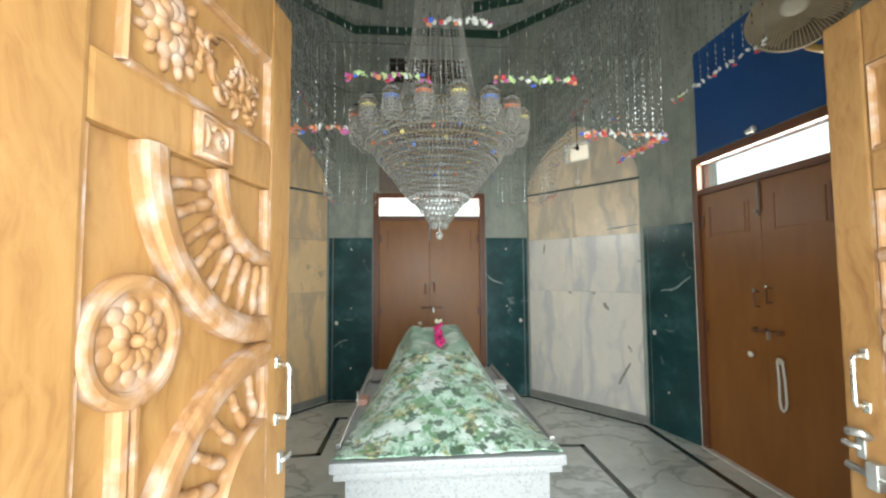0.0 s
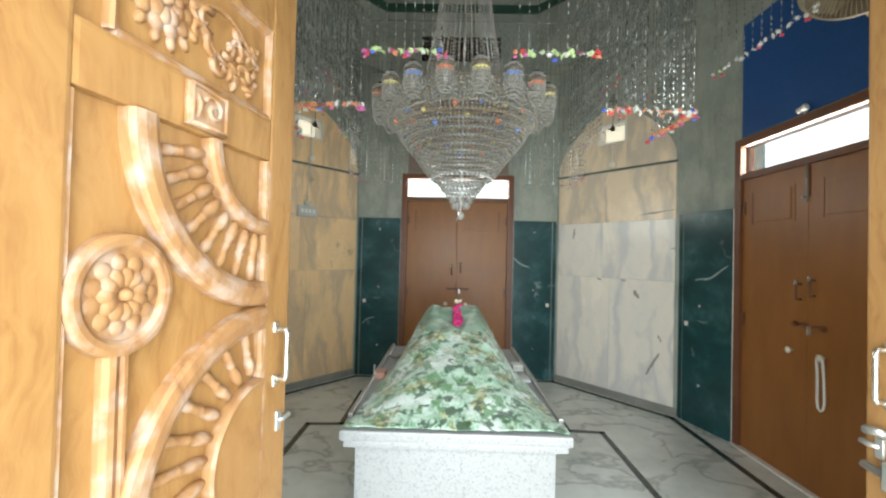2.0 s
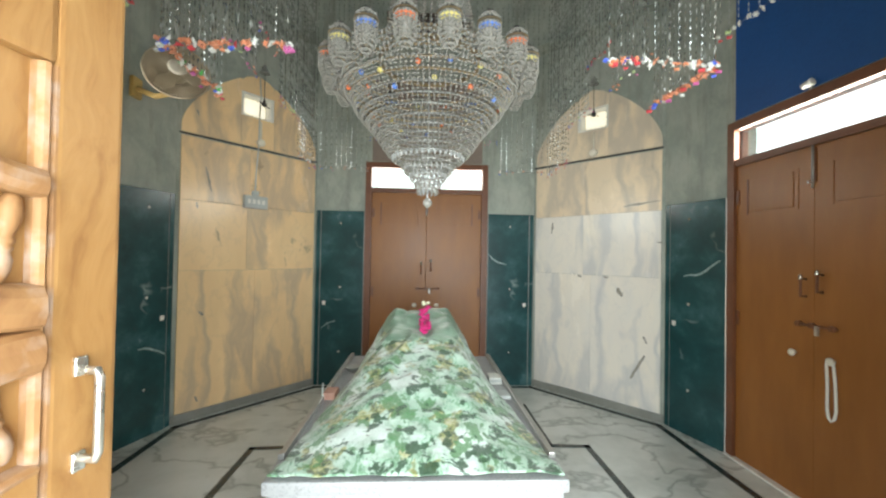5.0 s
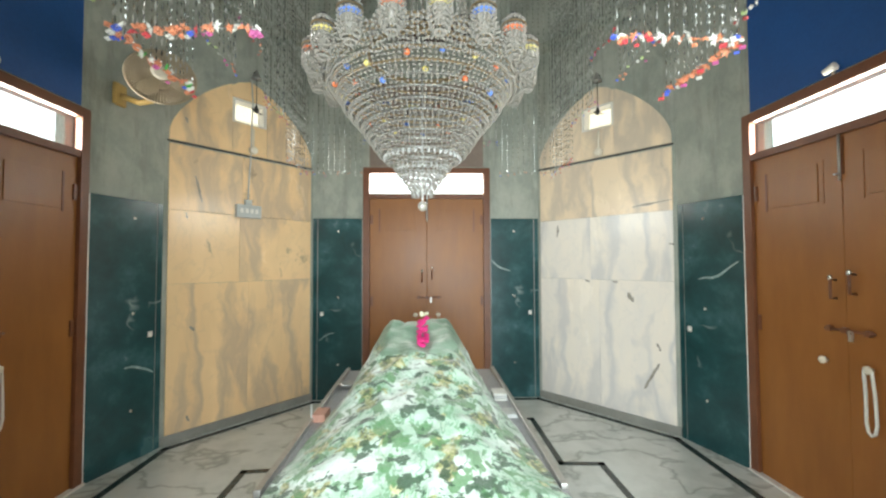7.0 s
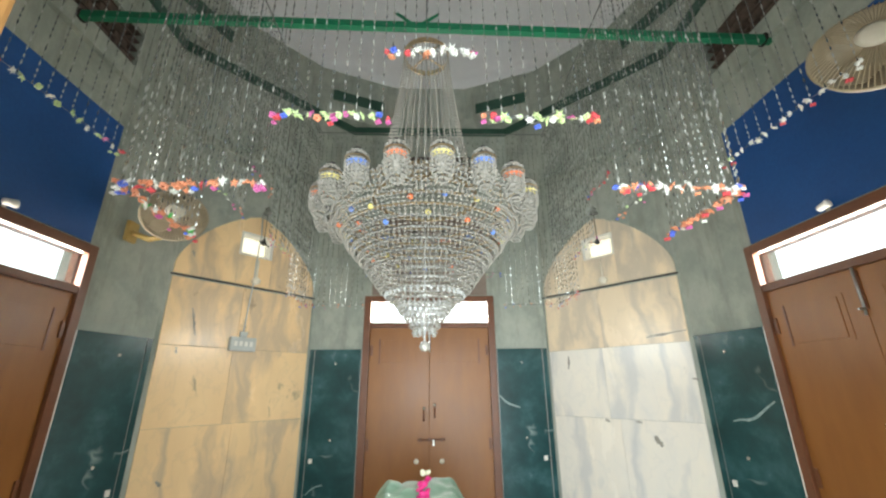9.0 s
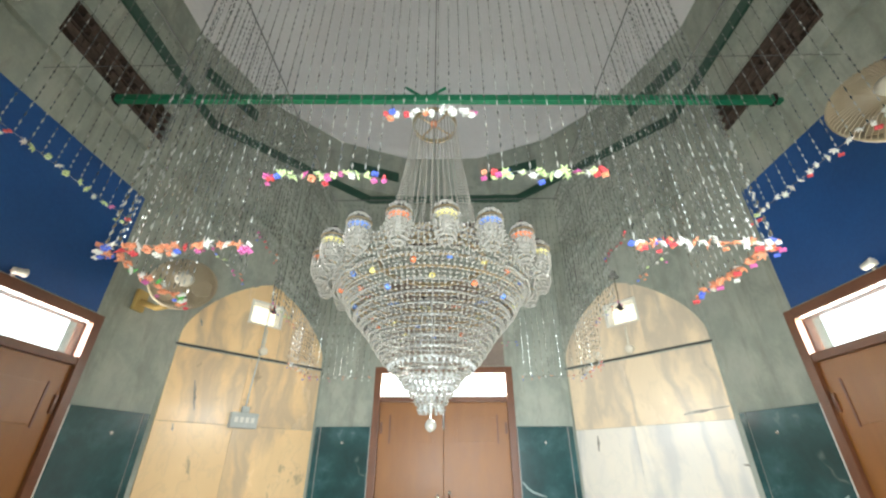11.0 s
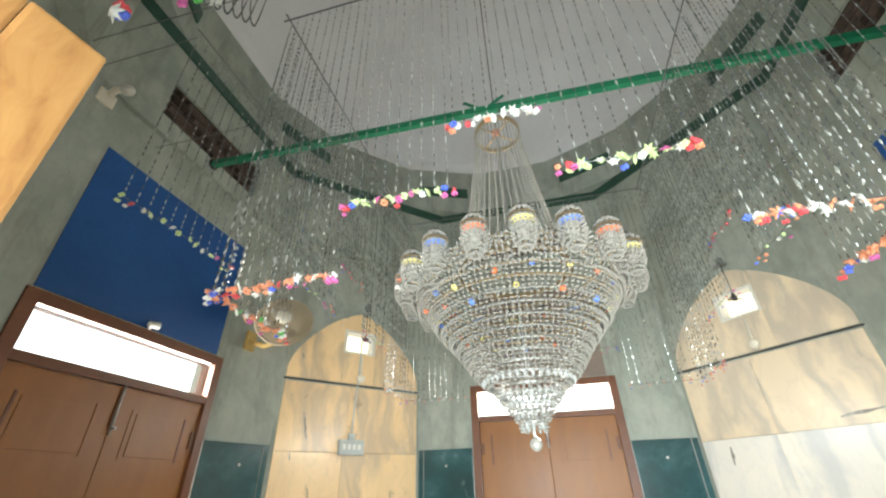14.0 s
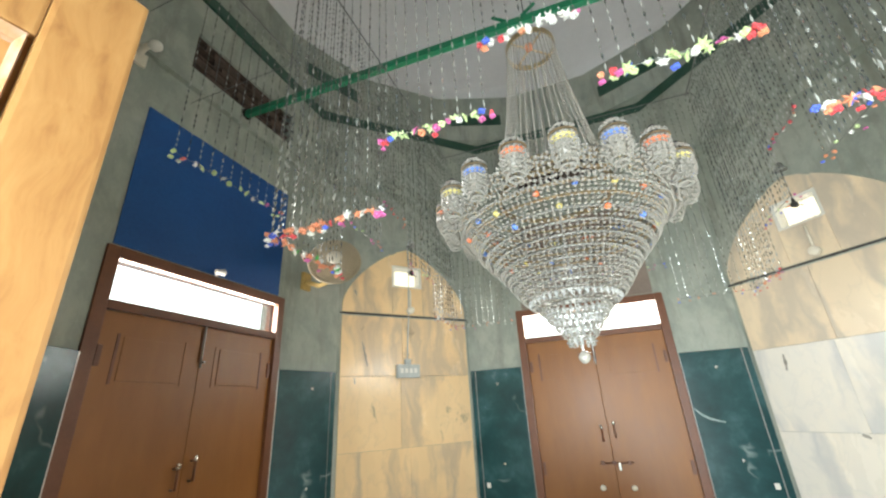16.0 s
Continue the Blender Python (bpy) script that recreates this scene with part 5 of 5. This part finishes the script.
# outer rows before the blue panels
for s, x, ya, yb in ((-1, -1.345, -0.975, -0.40), (1, 1.40, -0.97, -0.33)):
    c = thing("bead_curtain", Matrix.Translation((x, (ya + yb) / 2, TOPZ)), "short row of silver bead strings before the blue panel", "bead curtain", "outer bead curtains")
    d = (yb - ya) / 2
    part("top_rod", bm_tube([(0, -d - 0.02, 0), (0, d + 0.02, 0)], 0.004, 6), THREAD, c)
    for k in range(12):
        part("bead_string", string_mesh(2.50), None, c, "", False, Matrix.Translation((0, -d + 2 * d * k / 11, 0)))
    garland((x, ya, 2.498), (x, yb, 2.502), LI if s < 0 else W_, (RE, MA, GR), (RE, LI, W_), 900 + s, "thin garland of small white and lime flowers on bead strings", 0.042, 0.80)
# thin wires that hold the curtain rods
w = thing("stay_wire", Matrix.Translation((0, 0, TOPZ)), "thin dark wires that hold the bead curtains", "wire")
for s in (-1, 1):
    part("wire", bm_tube([(CURTAIN_X + s * HALF, 0, 0.0), (CURTAIN_X + s * HALF, 0, 0.15)], 0.002, 5), THREAD, w)
    part("wire", bm_tube([(s * R + s * 0.02, -0.40, 0.0), (s * 1.36, -0.40, 0.0)], 0.002, 5), THREAD, w)
    part("wire", bm_tube([(s * R + s * 0.02, -0.96, 0.0), (s * 1.36, -0.96, 0.0)], 0.002, 5), THREAD, w)


# ---- wall fans ----
CAGE_WIRE = mesh_of("cage_wire", bm_tube([(0.055, 0, 0.092), (0.14, 0, 0.085), (0.195, 0, 0.055), (0.206, 0, 0.038)], 0.0022, 4), BEIGE)


def wall_fan(m, reach, turn, label):
    """A fan on an arm of the given reach, its head turned about the upright."""
    f = thing("wall_fan", m, label, "fan", "wall fans")
    part("wall_plate", bm_box((-0.05, -0.03, -0.12), (0.05, 0.0, 0.03), 0.012), OCHRE, f)
    part("arm", bm_tube([(0, -0.02, -0.05), (0.0, -reach * 0.5, -0.10), (0, -reach * 0.85, -0.08), (0, -reach, 0.0)], 0.020, 10), OCHRE, f, "", True)
    tilt = Matrix.Translation((0, -reach, 0.04)) @ Matrix.Rotation(radians(turn), 4, 'Z') @ Matrix.Translation((0, -0.07, 0)) @ Matrix.Rotation(radians(90 - 12), 4, 'X')
    part("motor", bm_lathe([(0.05, -0.14), (0.066, -0.10), (0.066, -0.03), (0.05, 0)], 20, tilt), BEIGE, f, "", True)
    part("cage_back", bm_lathe([(0.06, -0.03), (0.14, -0.025), (0.19, 0.0), (0.205, 0.03), (0.21, 0.035), (0.20, 0.04), (0.185, 0.01), (0.14, -0.015), (0.06, -0.02)], 36, tilt, closed=True), BEIGE, f, "dusty beige rear cage", True)
    for k in range(72):
        part("cage_wire", CAGE_WIRE, None, f, "", False, tilt @ Matrix.Rotation(2 * math.pi * k / 72, 4, 'Z'))
    part("hub_disc", bm_lathe([(0.0, 0.088), (0.055, 0.09), (0.06, 0.096), (0.04, 0.104), (0, 0.106)], 24, tilt), PALE_BEIGE, f, "pale round hub disc", True)
    for k in range(3):
        a = 2 * math.pi * k / 3
        bl = bmesh.new()
        ps = [(0.03, -0.03), (0.10, -0.075), (0.17, -0.06), (0.178, 0.02), (0.12, 0.05), (0.03, 0.025)]
        lo = [bl.verts.new((x * math.cos(a) - y * math.sin(a), x * math.sin(a) + y * math.cos(a), 0.035 + y * 0.25)) for x, y in ps]
        hi = [bl.verts.new(v.co + Vector((0, 0, 0.004))) for v in lo]
        bl.faces.new(lo)
        bl.faces.new(list(reversed(hi)))
        for i in range(6):
            bl.faces.new((lo[i], hi[i], hi[(i + 1) % 6], lo[(i + 1) % 6]))
        bmesh.ops.transform(bl, matrix=tilt, verts=bl.verts)
        part("blade", bl, BEIGE, f)
    return f


wall_fan(WEST @ Matrix.Translation((0.80, -0.05, 2.63)), 0.30, -58, "dusty beige wall fan with a round cage")
wall_fan(EAST @ Matrix.Translation((0.74, -0.03, 2.70)), 0.37, 42, "dusty beige wall fan with a round cage")

# ---- fittings on the marble panels ----
sb = thing("switch_box", NW @ Matrix.Translation((-0.02, -0.014, 1.815)), "grey electrical switch box with conduit on the marble", "switch box")
part("case", bm_box((-0.105, -0.045, 0.0), (0.105, 0.0, 0.115), 0.008), GREY_PL, sb)
for k in range(4):
    part("switch", bm_box((-0.08 + 0.042 * k, -0.051, 0.04), (-0.052 + 0.042 * k, -0.044, 0.08), 0.003), WHITE_PL, sb)
part("hood", bm_box((-0.03, -0.03, 0.115), (0.03, 0.0, 0.165), 0.014), GREY_PL, sb)
part("cable", bm_tube([(0.0, -0.012, 0.16), (0.008, -0.010, 0.35), (0.02, -0.020, 0.60), (0.02, -0.02, 0.80), (0.03, -0.02, 1.06), (0.02, -0.012, 1.28)], 0.006, 6), GREY_PL, sb, "", True)
for m in (NW, NE):
    j = thing("junction_box", m @ Matrix.Translation((0.02, -0.014, 2.44)), "small round conduit box on the rod", "junction box", "junction boxes")
    part("case", bm_lathe([(0.035, 0), (0.035, 0.03), (0.03, 0.036), (0, 0.037)], 16, Matrix.Rotation(radians(90), 4, 'X')), PALE_BEIGE, j, "", True)
    part("stub", bm_tube([(0, -0.015, 0.03), (0, -0.012, 0.20)], 0.009, 8), PALE_BEIGE, j, "", True)
    p = thing("hanging_lamp_holder", m @ Matrix.Translation((0.03, -0.015, 3.14)), "dark cone lamp holder above the arch", "lamp holder", "cone lamp holders")
    part("cone", bm_lathe([(0.045, -0.04), (0.04, -0.035), (0.008, 0.04), (0, 0.042)], 14, Matrix.Translation((0, -0.04, 0))), SKIRT, p, "grey cone shade", True)
    part("bracket", bm_tube([(0, 0.015, 0.03), (0, -0.04, 0.035)], 0.006, 6), BLACK, p)
    part("flex", bm_tube([(0, -0.04, -0.03), (0.0, -0.04, -0.30)], 0.0035, 5), BLACK, p)
    part("bulb", bm_lathe([(0.010, 0.02), (0.012, 0.0), (0.024, -0.02), (0.022, -0.04), (0, -0.052)], 12, Matrix.Translation((0, -0.04, -0.31))), BLACK, p, "dark bulb", True)
    part("arm", bm_tube([(0, -0.04, -0.31), (-0.05, -0.045, -0.33), (0.05, -0.045, -0.36)], 0.005, 5), BLACK, p)

# bare bulbs on the walls beside the entrance
for m, u in ((WEST, -0.79), (EAST, 0.79)):
    b = thing("wall_bulb", m @ Matrix.Translation((u, -0.042, 3.57)), "white bulb in an angled ivory holder", "bulb", "wall bulbs")
    part("base", bm_box((-0.05, -0.02, -0.09), (0.05, 0.0, 0.0), 0.008), PALE_BEIGE, b)
    part("holder", bm_tube([(0, -0.01, -0.02), (0, -0.06, 0.01), (0, -0.10, 0.0)], [0.018, 0.020, 0.018], 10), PALE_BEIGE, b, "", True)
    part("lamp", bm_lathe([(0.014, 0), (0.018, 0.02), (0.032, 0.05), (0.03, 0.08), (0.012, 0.10), (0, 0.102)], 14, Matrix.Translation((0, -0.10, 0.0)) @ Matrix.Rotation(radians(115), 4, 'X')), WHITE_PL, b, "", True)

# loops of bead string with a few flowers, slung in the corner by the entrance
sw = thing("bead_swag", Matrix.Translation((-0.9, -1.25, TOPZ + 0.08)), "loops of silver bead string slung in the corner", "bead swag")
part("wire", bm_tube([(0.0, 0.22, 0.0), (-0.02, -0.30, 0.0), (-0.02, -0.92, 0.10)], 0.003, 5), THREAD, sw, "thin dark wire to the wall")
part("wire", bm_tube([(0.0, 0.22, 0.0), (-1.28, 0.22, 0.06)], 0.003, 5), THREAD, sw, "thin dark wire to the wall")
for k in range(12):
    y0 = 0.20 - 0.035 * k
    dz = -0.42 - 0.030 * k
    b = Beads()
    for i in range(70):
        t = i / 69
        b.add((-0.02 + 0.04 * math.sin(math.pi * t) - 0.06 * k / 12, y0 - 0.10 * t, dz * (1 - abs(2 * t - 1) ** 2.4)), 0.0042, 0.0075)
    part("bead_loop", b.mesh("bead_loop", SILVER), None, sw)
for k, (y, z, c) in enumerate(((-0.20, -0.92, RE), (-0.19, -0.94, BL), (-0.21, -0.95, W_), (-0.11, -0.66, W_), (-0.08, -0.63, W_), (-0.09, -0.68, MA), (-0.06, -0.60, GR), (0.0, -0.52, W_))):
    part("flower", (STAR if c == W_ else BALL)[c], None, sw, "", False, Matrix.Translation((0.0, y, z)) @ Matrix.Rotation(k, 4, 'X') @ Matrix.Scale(1.2, 4))
